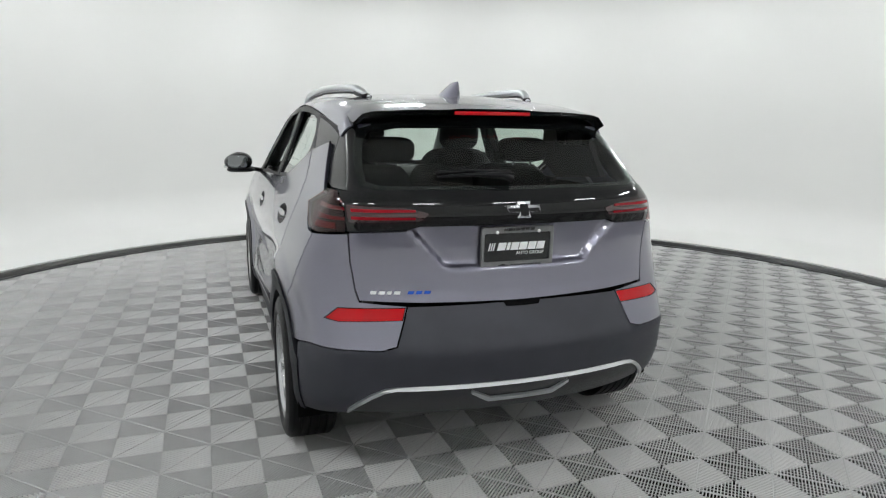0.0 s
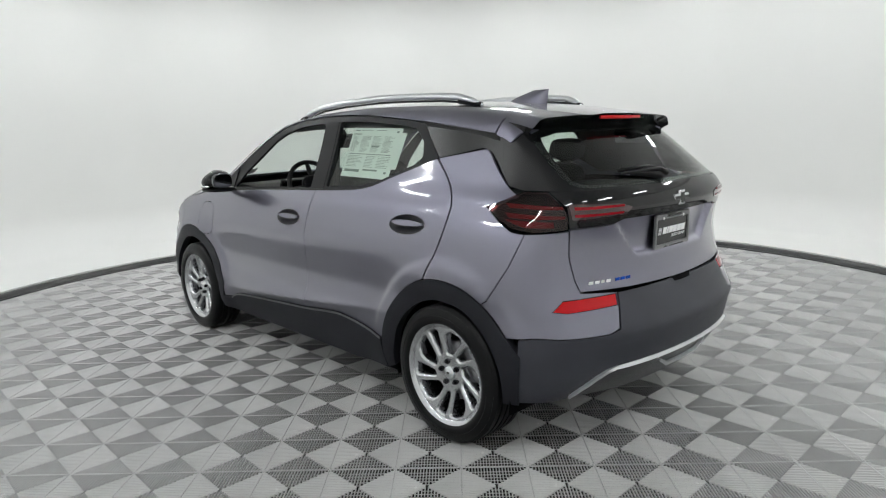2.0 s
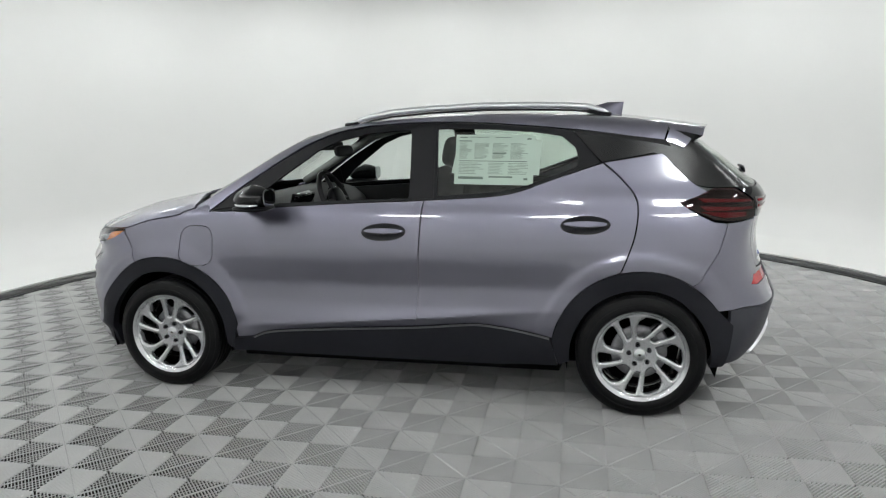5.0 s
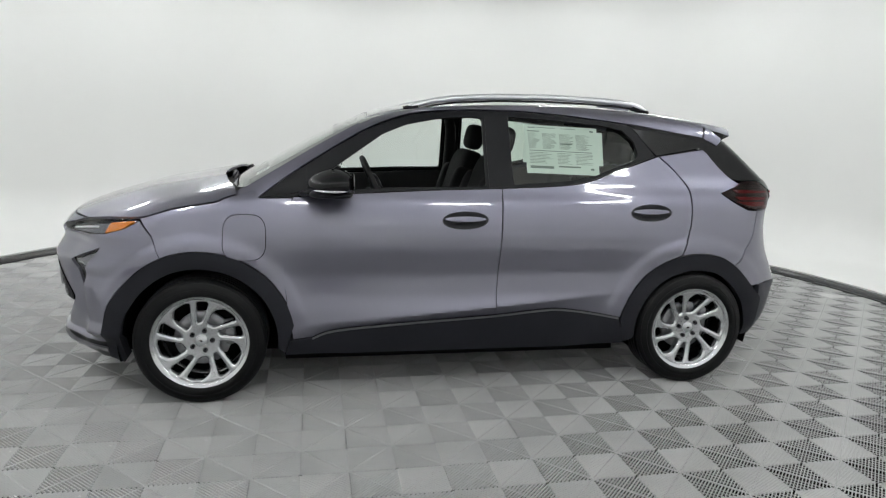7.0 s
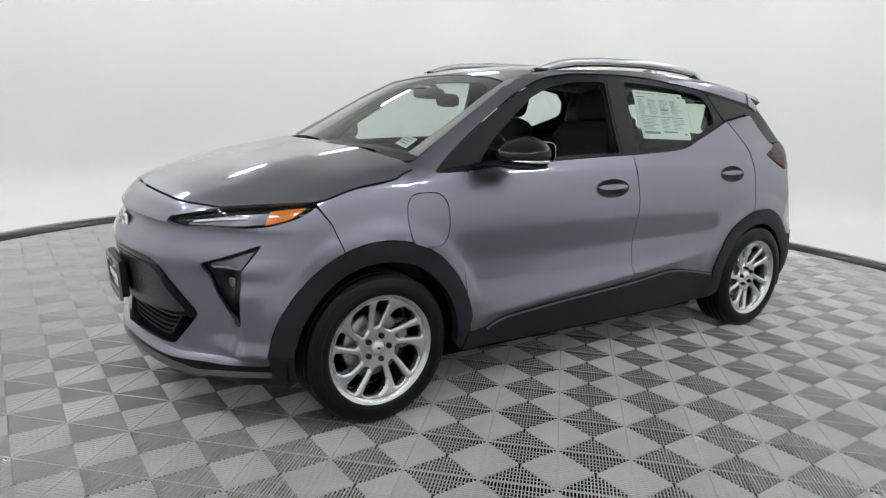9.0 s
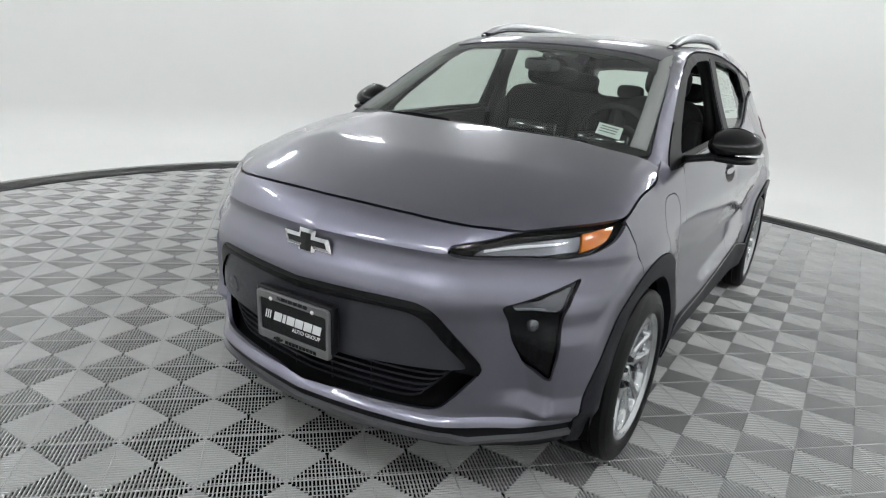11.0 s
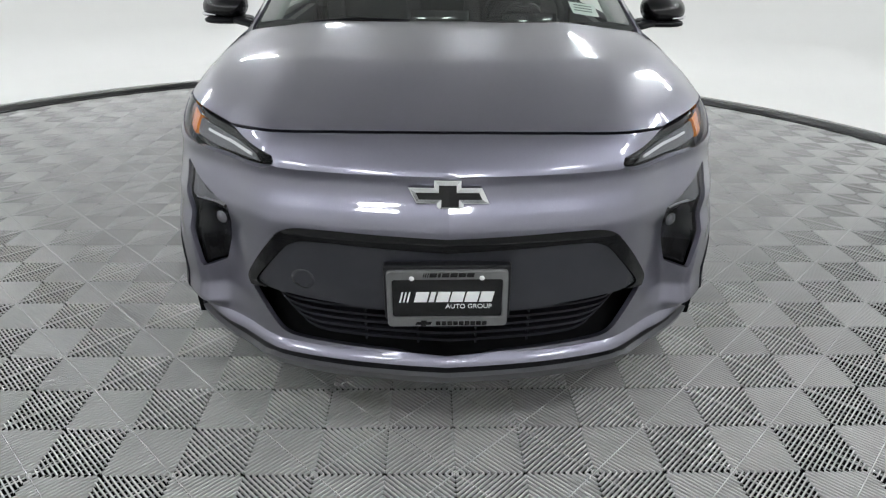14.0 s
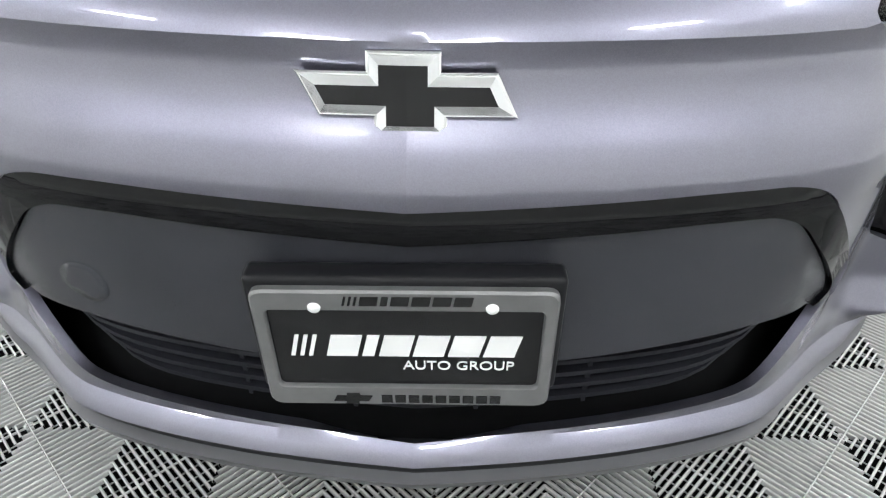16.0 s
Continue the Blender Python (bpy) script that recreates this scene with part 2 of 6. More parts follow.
ring_wall()
ring("trim", [(R_WALL - 0.34, H_WALL - 0.045), (R_WALL - 0.34, H_WALL - 0.002), (R_WALL - 0.002, H_WALL - 0.002), (R_WALL - 0.002, H_WALL - 0.045), (R_WALL - 0.34, H_WALL - 0.045)], "wall",
     "white trim ring under the ceiling", cat="trim")
ring("baseboard", [(R_FLOOR - 0.005, -0.02), (R_FLOOR - 0.005, 0.010), (R_FLOOR + 0.012, 0.012), (R_FLOOR + 0.016, 0.024), (R_FLOOR + 0.024, 0.042),
                   (R_FLOOR + 0.034, 0.049), (R_FLOOR + 0.072, 0.049), (R_FLOOR + 0.072, -0.02), (R_FLOOR - 0.005, -0.02)], "skirt",
     "scuffed gloss black skirting round the tiled floor")
bm = bmesh.new()
bmesh.ops.create_cone(bm, cap_ends=True, segments=96, radius1=R_WALL + 0.12, radius2=R_WALL + 0.12, depth=0.1,
                      matrix=Matrix.Translation((RC[0], RC[1], H_WALL + 0.055)))
tagged(part("ceiling", bm, "ceil", smooth=False), "plain matt white studio ceiling above the white wall", "ceiling", kind="structure")
# backing disc under the ribs, coloured near black to shade the gaps
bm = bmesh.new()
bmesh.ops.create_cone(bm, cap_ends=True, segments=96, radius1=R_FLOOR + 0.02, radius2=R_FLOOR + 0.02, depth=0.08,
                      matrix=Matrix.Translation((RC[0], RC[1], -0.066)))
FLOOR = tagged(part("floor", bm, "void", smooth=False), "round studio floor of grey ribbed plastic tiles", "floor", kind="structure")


def ceiling_lamp(x, y, turn, sx, sy, drop=0.14):
    """A slim LED panel hung under the ceiling."""
    base = tagged(new("ceiling_light"), "slim white LED panel light hung under the ceiling", "ceiling light", group="ceiling lights")
    base.matrix_world = pose(x, y, H_WALL - drop, 0, 0, turn)
    bm = bmesh.new()
    box(bm, (sx + 0.05, sy + 0.05, 0.05), pose(0, 0, 0.03), 0.006)
    part("frame", bm, "white", base)
    bm = bmesh.new()
    box(bm, (sx, sy, 0.012), pose(0, 0, 0.0), 0.003)
    part("diffuser", bm, "lamp", base, "glowing white diffuser")
    for dx in (-sx * 0.35, sx * 0.35):
        bm = bmesh.new()
        sweep(bm, [(dx, 0, 0.05), (dx, 0, drop)], 0.004, 6)
        part("hanger", bm, "steel", base)


for k in range(16):
    a = 2 * math.pi * (k + 0.5) / 16
    ceiling_lamp(RC[0] + 4.5 * math.cos(a), RC[1] + 4.5 * math.sin(a), math.degrees(a) + 90, 0.62, 0.12, 0.05)


# ---- the car's outer form: an implicit solid, cut into panels ----
HUBS = ((1.3375, 0.322), (-1.3375, 0.318))
CF, CR = (1.45, 0.40), (-1.45, 0.40)      # centres of the corner fans
FAN = 0.5


def side_width(x, z):
    base = curve(z, [(0.15, 0.78), (0.25, 0.822), (0.36, 0.840), (0.45, 0.840), (0.56, 0.829), (0.64, 0.829), (0.72, 0.840), (0.80, 0.851), (0.84, 0.852), (0.90, 0.843), (0.95, 0.830),
                     (1.03, 0.802), (1.09, 0.771), (1.15, 0.745), (1.32, 0.675), (1.5, 0.61)])
    taper = curve(x, [(-2.2, 0.17), (-1.8, 0.075), (-1.5, 0.034), (-1.2, 0.014), (-0.9, 0.004), (-0.4, 0.0), (0.6, 0.0), (1.1, 0.012), (1.5, 0.03), (1.9, 0.07), (2.2, 0.13)])
    high = np.clip((z - 0.75) / 0.4, 0, 1.05)
    w = base - taper * (0.35 + 0.65 * high)
    for hx, hz in HUBS:
        r = np.hypot(x - hx, z - hz)
        w = w + 0.026 * np.exp(-((r - 0.40) / 0.13) ** 2) * np.clip((0.98 - z) / 0.2, 0, 1)
        e = np.clip((0.545 - r) / 0.045, 0, 1)
        w = w + 0.012 * e * e * (3 - 2 * e) * np.clip((z - 0.42) / 0.12, 0, 1)
    # swept ridge of the lower doors, and the shoulder crease that runs back into the tail
    bell = np.exp(-((x + 0.05) / 0.80) ** 4)
    d = z - (0.466 - 0.086 * x)
    w = w + 0.036 * bell * np.exp(-(np.sqrt(d * d + 0.00005) - 0.0071) / np.where(d > 0, 0.085, 0.05))
    w = w + 0.006 * np.exp(-((z - 1.115) / 0.045) ** 2) * np.clip((-0.6 - x) / 0.5, 0, 1)
    return w


def nose(y, z):
    x0 = curve(z, [(0.15, 2.05), (0.22, 2.13), (0.245, 2.152), (0.262, 2.166), (0.29, 2.175), (0.306, 2.177), (0.318, 2.171), (0.335, 2.152), (0.38, 2.155), (0.46, 2.164), (0.56, 2.174), (0.65, 2.182), (0.695, 2.193),
                   (0.715, 2.194), (0.745, 2.183), (0.77, 2.166), (0.785, 2.156), (0.80, 2.149), (0.815, 2.146), (0.83, 2.147), (0.846, 2.152), (0.8495, 2.150), (0.885, 2.122), (0.91, 2.10), (0.936, 2.066), (0.97, 1.98), (1.05, 1.75)])
    ay = np.abs(y)
    u = np.clip((ay - 0.46) / 0.17, 0, 1)
    v = np.clip((ay - 0.55) / 0.10, 0, 1)
    cheek = 0.022 * v * v * (3 - 2 * v) * np.clip((z - 0.37) / 0.05, 0, 1) * np.clip((0.70 - z) / 0.05, 0, 1)
    g = np.clip((ay - 0.655) / 0.10, 0, 1)
    fin = 0.078 * g * g * (3 - 2 * g) * np.clip((z - 0.31) / 0.05, 0, 1) * np.clip((0.74 - z) / 0.14, 0, 1)
    return x0 - 0.07 * ay - 0.16 * ay ** 2 - 0.46 * ay ** 4 - 0.045 * u * u * (3 - 2 * u) - cheek + fin


def tail(y, z):
    x0 = curve(z, [(0.2, -1.90), (0.29, -1.985), (0.38, -2.045), (0.46, -2.070), (0.54, -2.086), (0.568, -2.094), (0.582, -2.093), (0.61, -2.080), (0.66, -2.058), (0.70, -2.040), (0.735, -2.022), (0.80, -2.0), (0.90, -1.985),
                   (1.03, -2.0), (1.09, -2.015), (1.15, -1.985), (1.18, -1.945), (1.30, -1.80), (1.44, -1.62), (1.6, -1.44)])
    ay = np.abs(y)
    return x0 + 0.18 * ay ** 2 + 0.23 * ay ** 4


def hood_top(x, y):
    z0 = curve(x, [(1.0, 1.165), (1.15, 1.147), (1.3, 1.125), (1.5, 1.090), (1.75, 1.043), (1.9, 1.003), (2.0, 0.968), (2.07, 0.936), (2.12, 0.895), (2.2, 0.82)])
    ay = np.abs(y)
    c = 0.080 + 0.020 * np.clip((x - 1.25) / 0.65, 0, 1)
    return z0 - c * ay ** 2 - c * ay ** 4 + 0.008 * np.exp(-((ay - 0.42) / 0.14) ** 2)


def roof_top(x, y):
    z0 = curve(x, [(-1.9, 1.43), (-1.72, 1.466), (-1.5, 1.506), (-1.25, 1.540), (-0.9, 1.566), (-0.5, 1.576), (-0.1, 1.565), (0.15, 1.548), (0.35, 1.520),
                   (0.5, 1.478), (0.71, 1.384), (0.93, 1.263), (1.05, 1.197), (1.2, 1.115), (1.35, 1.03)])
    ay = np.abs(y)
    return z0 - 0.065 * ay ** 2 - 0.12 * ay ** 4


def lower(p):
    x, y, z = p[..., 0], np.abs(p[..., 1]), p[..., 2]
    f = smax(y - side_width(x, z), x - nose(y, z), 0.10 - 0.06 * np.clip((z - 0.31) / 0.05, 0, 1) * np.clip((0.76 - z) / 0.14, 0, 1))
    f = smax(f, tail(y, z) - x, 0.11)
    return smax(f, z - np.where(x > 1.0, hood_top(x, y), 1.6), 0.05)


def green(p):
    x, y, z = p[..., 0], np.abs(p[..., 1]), p[..., 2]
    f = smax(y - side_width(x, z) + 0.012, z - roof_top(x, y), 0.055)
    return smax(f, tail(y, z) - x, 0.05)


def solve(fn, o, n, far=2.2):
    lo, hi = np.zeros(len(o)), np.full(len(o), far)
    for _ in range(34):
        mid = (lo + hi) / 2
        inside = fn(o + n * mid[:, None]) < 0
        lo, hi = np.where(inside, mid, lo), np.where(inside, hi, mid)
    return o + n * lo[:, None]


def rays_wrap(a, z):
    """Body skin as one strip: a is x along the flank, then round the corner fan, then across nose or tail."""
    s, m = np.sign(a), np.abs(a)
    th = np.clip((m - 1.45) / FAN, 0, math.pi / 2)
    yy = np.clip(0.40 - (m - 1.45 - FAN * math.pi / 2), None, 0.40)
    n = np.stack([s * np.sin(th), np.cos(th), 0 * a], 1)
    flank = m < 1.45
    o = np.stack([np.where(flank, a, s * 1.45), np.where(flank, 0.05, np.where(th < math.pi / 2 - 1e-9, 0.40, yy)), z], 1)
    return o, n


def rays_fan(x, q):
    """Greenhouse: rays in the cross-section from the car's middle; q runs from the flank (0) to the roof's middle."""
    th = q / 0.6
    return np.stack([x, 0 * x, 0 * x + 1.0], 1), np.stack([0 * x, np.cos(th), np.sin(th)], 1)


def rays_top(x, y):
    return np.stack([x, y, 0 * x + 0.87], 1), np.stack([0 * x, 0 * x, 0 * x + 1], 1)


RAYS = dict(wrap=rays_wrap, fan=rays_fan, top=rays_top)
FAN_TOP = 0.6 * math.pi / 2


def w3(p):
    """(x, z) on the flank, or (x, y, z) near a corner or an end, as a place on the strip."""
    if len(p) == 2:
        return p
    x, y, z = p
    s = 1 if x > 0 else -1
    dx, dy = abs(x) - 1.45, y - 0.40
    if dx <= 0:
        return (x, z)
    if dy <= 0:
        return (s * (1.45 + FAN * math.pi / 2 + 0.40 - y), z)
    return (s * (1.45 + FAN * math.atan2(dx, dy)), z)


def g3(x, z=None, y=None):
    """A place on the greenhouse by its height or by its distance from the middle."""
    q = np.linspace(0.0, FAN_TOP, 240)
    P = solve(green, *rays_fan(np.full(240, float(x)), q))
    if z is not None:
        k = int(np.argmax(P[:, 2]))
        return (x, float(np.interp(z, P[:k + 1, 2], q[:k + 1])))
    return (x, float(np.interp(-y, -P[:, 1], q)))


def circle(hub, r, a0, a1, n=24):
    return [(HUBS[hub][0] + r * math.cos(radians(a0 + (a1 - a0) * i / n)), HUBS[hub][1] + r * math.sin(radians(a0 + (a1 - a0) * i / n))) for i in range(n + 1)]


def rounded(poly, r=0.02, n=5):
    """Rounds the corners of an outline."""
    out, N = [], len(poly)
    for i in range(N):
        p, a, b = Vector(poly[i]), Vector(poly[i - 1]), Vector(poly[(i + 1) % N])
        da, db = (a - p), (b - p)
        ra, rb = min(r, da.length * 0.45), min(r, db.length * 0.45)
        p0, p1 = p + da.normalized() * ra, p + db.normalized() * rb
        for k in range(n + 1):
            t = k / n
            out.append(tuple(p0 * (1 - t) ** 2 + p * 2 * t * (1 - t) + p1 * t * t))
    return out


def spline(pts, per=6):
    """An open smooth line through points."""
    P = [Vector(p) for p in pts]
    out = []
    for i in range(len(P) - 1):
        p0, p1, p2, p3 = P[max(i - 1, 0)], P[i], P[i + 1], P[min(i + 2, len(P) - 1)]
        for k in range(per):
            t = k / per
            out.append(tuple(0.5 * ((2 * p1) + (p2 - p0) * t + (2 * p0 - 5 * p1 + 4 * p2 - p3) * t * t + (3 * p1 - p0 - 3 * p2 + p3) * t ** 3)))
    out.append(tuple(P[-1]))
    return out


def inside(poly, pts):
    x, y = pts[:, 0], pts[:, 1]
    c = np.zeros(len(pts), bool)
    n = len(poly)
    for i in range(n):
        (x1, y1), (x2, y2) = poly[i], poly[(i + 1) % n]
        if y1 == y2:
            continue
        hit = ((y1 > y) != (y2 > y)) & (x < (x2 - x1) * (y - y1) / (y2 - y1) + x1)
        c ^= hit
    return c


def dense(poly, step):
    out = []
    for i in range(len(poly)):
        a, b = Vector(poly[i]), Vector(poly[(i + 1) % len(poly)])
        n = max(1, int((b - a).length / step + 0.5))
        out += [tuple(a + (b - a) * k / n) for k in range(n)]
    return out


def shrink(poly, d):
    """Moves an outline inwards by d, for shut lines."""
    n = len(poly)
    area = sum(poly[i][0] * poly[(i + 1) % n][1] - poly[(i + 1) % n][0] * poly[i][1] for i in range(n))
    s = 1 if area > 0 else -1
    out = []
    for i in range(n):
        a, p, b = Vector(poly[i - 1]), Vector(poly[i]), Vector(poly[(i + 1) % n])
        e1, e2 = (p - a), (b - p)
        if e1.length < 1e-7 or e2.length < 1e-7:
            out.append(tuple(p))
            continue
        n1, n2 = Vector((-e1.y, e1.x)).normalized() * s, Vector((-e2.y, e2.x)).normalized() * s
        m = n1 + n2
        m = m / max(0.35, m.length_squared / 2) if m.length > 1e-6 else n1
        out.append(tuple(p + m * d))
    return out


def skin(poly, domain, fn, holes=(), off=0.0, thick=0.014, step=0.03, gap=0.002, sym=False, flange=True, offset_fn=None):
    """A panel of the body's skin: the outline is filled with a fine mesh, laid on the form, given folded edges."""
    from mathutils.geometry import delaunay_2d_cdt
    if gap:
        c = {"wrap": 0, "fan": 1, "top": 1}[domain]
        mid = {"wrap": 1.45 + FAN * math.pi / 2 + 0.40, "fan": FAN_TOP, "top": 0.0}[domain]
        old = poly
        poly, holes = shrink(poly, gap), [shrink(h, -gap) for h in holes]
        if sym:
            poly = [tuple(o[k] if k == c and abs(abs(o[c]) - mid) < 1e-6 else p[k] for k in (0, 1)) for p, o in zip(poly, old)]
    loops = [dense(poly, step)] + [dense(h, step) for h in holes]
    verts = [p for l in loops for p in l]
    edges, k = [], 0
    for l in loops:
        edges += [(k + i, k + (i + 1) % len(l)) for i in range(len(l))]
        k += len(l)
    lo, hi = np.min(poly, 0), np.max(poly, 0)
    gx, gy = np.meshgrid(np.arange(lo[0], hi[0], step), np.arange(lo[1], hi[1], step * 0.87))
    gx = gx + (np.arange(gx.shape[0])[:, None] % 2) * step / 2
    G = np.stack([gx.ravel(), gy.ravel()], 1)
    keep = inside(loops[0], G)
    for h in loops[1:]:
        keep &= ~inside(h, G)
    G = G[keep]
    if len(G):
        B = np.array(verts)
        dist = np.concatenate([np.min(np.hypot(G[i:i + 400, None, 0] - B[None, :, 0], G[i:i + 400, None, 1] - B[None, :, 1]), 1) for i in range(0, len(G), 400)])
        G = G[dist > step * 0.55]
    allv = [Vector(v) for v in verts] + [Vector(g) for g in G]
    v2, e2, f2, *_ = delaunay_2d_cdt(allv, edges, [], 0, 1e-6)
    V = np.array([tuple(v) for v in v2])
    F = [f for f in f2]
    cen = np.array([V[list(f)].mean(0) for f in F])
    ok = inside(loops[0], cen)
    for h in loops[1:]:
        ok &= ~inside(h, cen)
    F = [f for f, o in zip(F, ok) if o]
    rays = RAYS[domain]
    o, n = rays(V[:, 0], V[:, 1])
    P = solve(fn, o, n)
    e = 1e-4
    N = np.stack([fn(P + np.eye(3)[i] * e) - fn(P - np.eye(3)[i] * e) for i in range(3)], 1)
    N /= np.maximum(np.linalg.norm(N, axis=1, keepdims=True), 1e-9)
    offs = off if offset_fn is None else (off + offset_fn(V[:, 0], V[:, 1]))[:, None]
    P = P + N * offs
    bm = bmesh.new()
    vs = [bm.verts.new(p) for p in P]
    for f in F:
        try:
            bm.faces.new([vs[i] for i in f])
        except ValueError:
            pass
    bm.normal_update()
    bm.verts.index_update()
    tot = sum(f.normal.dot(Vector(N[f.verts[0].index])) for f in bm.faces)
    if tot < 0:
        bmesh.ops.reverse_faces(bm, faces=bm.faces[:])
    if flange and thick:
        be = [ed for ed in bm.edges if len(ed.link_faces) == 1]
        if sym:
            be = [ed for ed in be if max(abs(v.co.y) for v in ed.verts) > 1e-3]
        twin = {}
        for ed in be:
            f = ed.link_faces[0]
            ls = [l for l in f.loops if l.edge == ed][0]
            a, b = ls.vert, ls.link_loop_next.vert
            for v in (a, b):
                if v not in twin:
                    nv = Vector(N[v.index])
                    twin[v] = bm.verts.new(v.co - nv * thick)
            bm.faces.new((b, a, twin[a], twin[b]))
    loose = [v for v in bm.verts if not v.link_faces]
    bmesh.ops.delete(bm, geom=loose, context="VERTS")
    if sym:
        g = bmesh.ops.duplicate(bm, geom=bm.verts[:] + bm.edges[:] + bm.faces[:])
        for v in [x for x in g["geom"] if isinstance(x, bmesh.types.BMVert)]:
            v.co.y = -v.co.y
        bmesh.ops.reverse_faces(bm, faces=[x for x in g["geom"] if isinstance(x, bmesh.types.BMFace)])
        bmesh.ops.remove_doubles(bm, verts=[v for v in bm.verts if abs(v.co.y) < 0.004], dist=0.0025)
    return bm


def panel(name, poly, material, parent, domain="wrap", fn=lower, label="", angle=30, **kw):
    bm = skin(poly, domain, fn, **kw)
    me = bpy.data.meshes.new(name)
    for f in bm.faces:
        f.smooth = True
    bm.to_mesh(me)
    bm.free()
    ob = sharp(link(name, me, material, parent, label), angle)
    if name in ("front_bumper", "grille_surround", "grille_panel", "front_lip"):
        for ed in me.edges:
            if max(abs(me.vertices[i].co.y) for i in ed.vertices) < 1e-4:
                ed.use_edge_sharp = True
    return ob


def both(name, poly, material, parent, **kw):
    a = panel(name, poly, material, parent, **kw)
    return a, mirrored(a)


# ---- car: panels ----
CAR = tagged(new("car"), "clean grey-violet metallic SUV with silver alloy wheels on tiled floor", "car")
A_NOSE = 1.45 + FAN * math.pi / 2 + 0.40        # strip coordinate of the middle of the nose
WIN_TOP = [(1.06, 1.035), (0.90, 1.155), (0.68, 1.295), (0.495, 1.40), (0.31, 1.47), (0.13, 1.50), (-0.11, 1.512), (-0.33, 1.511), (-0.60, 1.496), (-0.88, 1.470), (-1.07, 1.448), (-1.38, 1.403)]
BELT = [(1.037, 1.038), (0.88, 1.050), (0.66, 1.066), (0.19, 1.090), (-0.21, 1.104), (-0.56, 1.123), (-0.71, 1.147), (-0.855, 1.196), (-1.139, 1.289)]
CLAD = [(0.90, 0.325), (0.79, 0.334), (0.67, 0.374), (0.34, 0.405), (-0.174, 0.436), (-0.415, 0.459), (-0.567, 0.459), (-0.885, 0.405)]
R_FO, R_FI, R_RO, R_RI = 0.466, 0.378, 0.448, 0.352


def port_outline(x=1.115, z=0.853, a=0.103, b=0.112):
    return [(x + a * math.copysign(abs(math.cos(t)) ** 0.62, math.cos(t)), z + b * math.copysign(abs(math.sin(t)) ** 0.62, math.sin(t)))
            for t in [2 * math.pi * i / 40 for i in range(40)]]


def handle_outline(x, z, a=0.122, b=0.044, n=30):
    return [(x + a * math.cos(2 * math.pi * i / n), z + b * math.sin(2 * math.pi * i / n) - 0.003 * math.cos(2 * math.pi * i / n)) for i in range(n)]


def hollow(cx, cz, a, b, depth):
    def f(u, v):
        r = np.hypot((u - cx) / a, (v - cz) / b)
        return -depth * np.clip(1 - r ** 2, 0, 1)
    return f


# flank panels, left and right
fender_poly = (spline([w3((1.60, 0.80, 0.940)), (1.44, 0.988), (1.26, 1.018), (1.205, 1.042), (1.155, 1.056)], 4) + [(1.065, 1.085), (1.045, 1.043), (0.884, 1.046)]
               + spline([(0.886, 1.026), (0.916, 0.90), (0.926, 0.76), (0.924, 0.65), (0.910, 0.50), (0.898, 0.40)], 4)[1:] + circle(0, R_FO, 170, 68) + [w3((1.545, 0.82, 0.86))])
fender = panel("front_fender", fender_poly, "paint", CAR, holes=[port_outline()])
port = panel("charge_port_door", port_outline(), "paint", fender, off=0.0)
fender_r = mirrored(fender)
port_r = panel("fender_skin", port_outline(), "paint", fender_r, gap=0.0, flange=False)
port_r.data.transform(Matrix.Diagonal((1, -1, 1, 1)))
port_r.data.flip_normals()

door_front_poly = (spline(BELT[1:5], 4) + spline([(-0.205, 1.10), (-0.197, 0.895), (-0.186, 0.651), (-0.176, 0.436)], 4)[1:] + spline(CLAD[4:0:-1], 3)[1:]
                   + [(0.885, 0.328)] + spline([(0.902, 0.45), (0.917, 0.55), (0.931, 0.68), (0.929, 0.80), (0.918, 0.92), (0.889, 1.03)], 3))
door_rear_poly = (spline(BELT[4:], 4) + spline([(-1.139, 1.287), (-1.22, 1.218), (-1.29, 1.135), (-1.311, 1.06), (-1.291, 0.917), (-1.232, 0.762)], 4)[1:]
                  + circle(1, R_RO, 76, 11)[1:] + spline(CLAD[7:3:-1], 3))
for name, poly, hx, hz in (("front_door", door_front_poly, 0.0, 0.942), ("rear_door", door_rear_poly, -1.056, 0.985)):
    hole = handle_outline(hx, hz)
    d = panel(name, poly, "paint", CAR, holes=[hole], step=0.013)
    # cup is body-paint metal; its darker grey stands in for the shade inside
    cup = panel("handle_cup", handle_outline(hx, hz), "grey_plastic", d, gap=0.0, flange=False, step=0.012, offset_fn=hollow(hx, hz, 0.122, 0.044, 0.05))
    bar = panel("door_handle", [(hx + 0.108 * math.cos(t), hz + 0.006 + 0.0135 * math.sin(t)) for t in [2 * math.pi * i / 28 for i in range(28)]], "paint", d,
                off=0.004, thick=0.016, step=0.01, gap=0.0)
    d2 = mirrored(d)
    for q in (cup, bar):
        mirrored(q).parent = d2

quarter_poly = ([(-1.146, 1.290)] + [w3((-1.428, 1.333))] + [w3((-1.60, 0.70, 1.172)), w3((-1.655, 0.70, 1.140)), w3((-1.51, 0.74, 1.092)), w3((-1.60, 0.74, 1.03)), w3((-1.655, 0.74, 1.0)), w3((-1.71, 0.73, 0.995)),
                w3((-1.66, 0.76, 0.86)), w3((-1.585, 0.80, 0.712))] + circle(1, R_RO, 123, 76) + spline([(-1.236, 0.764), (-1.295, 0.917), (-1.315, 1.06), (-1.294, 1.137), (-1.224, 1.22)], 4))
both("quarter_panel", quarter_poly, "paint", CAR, step=0.025)

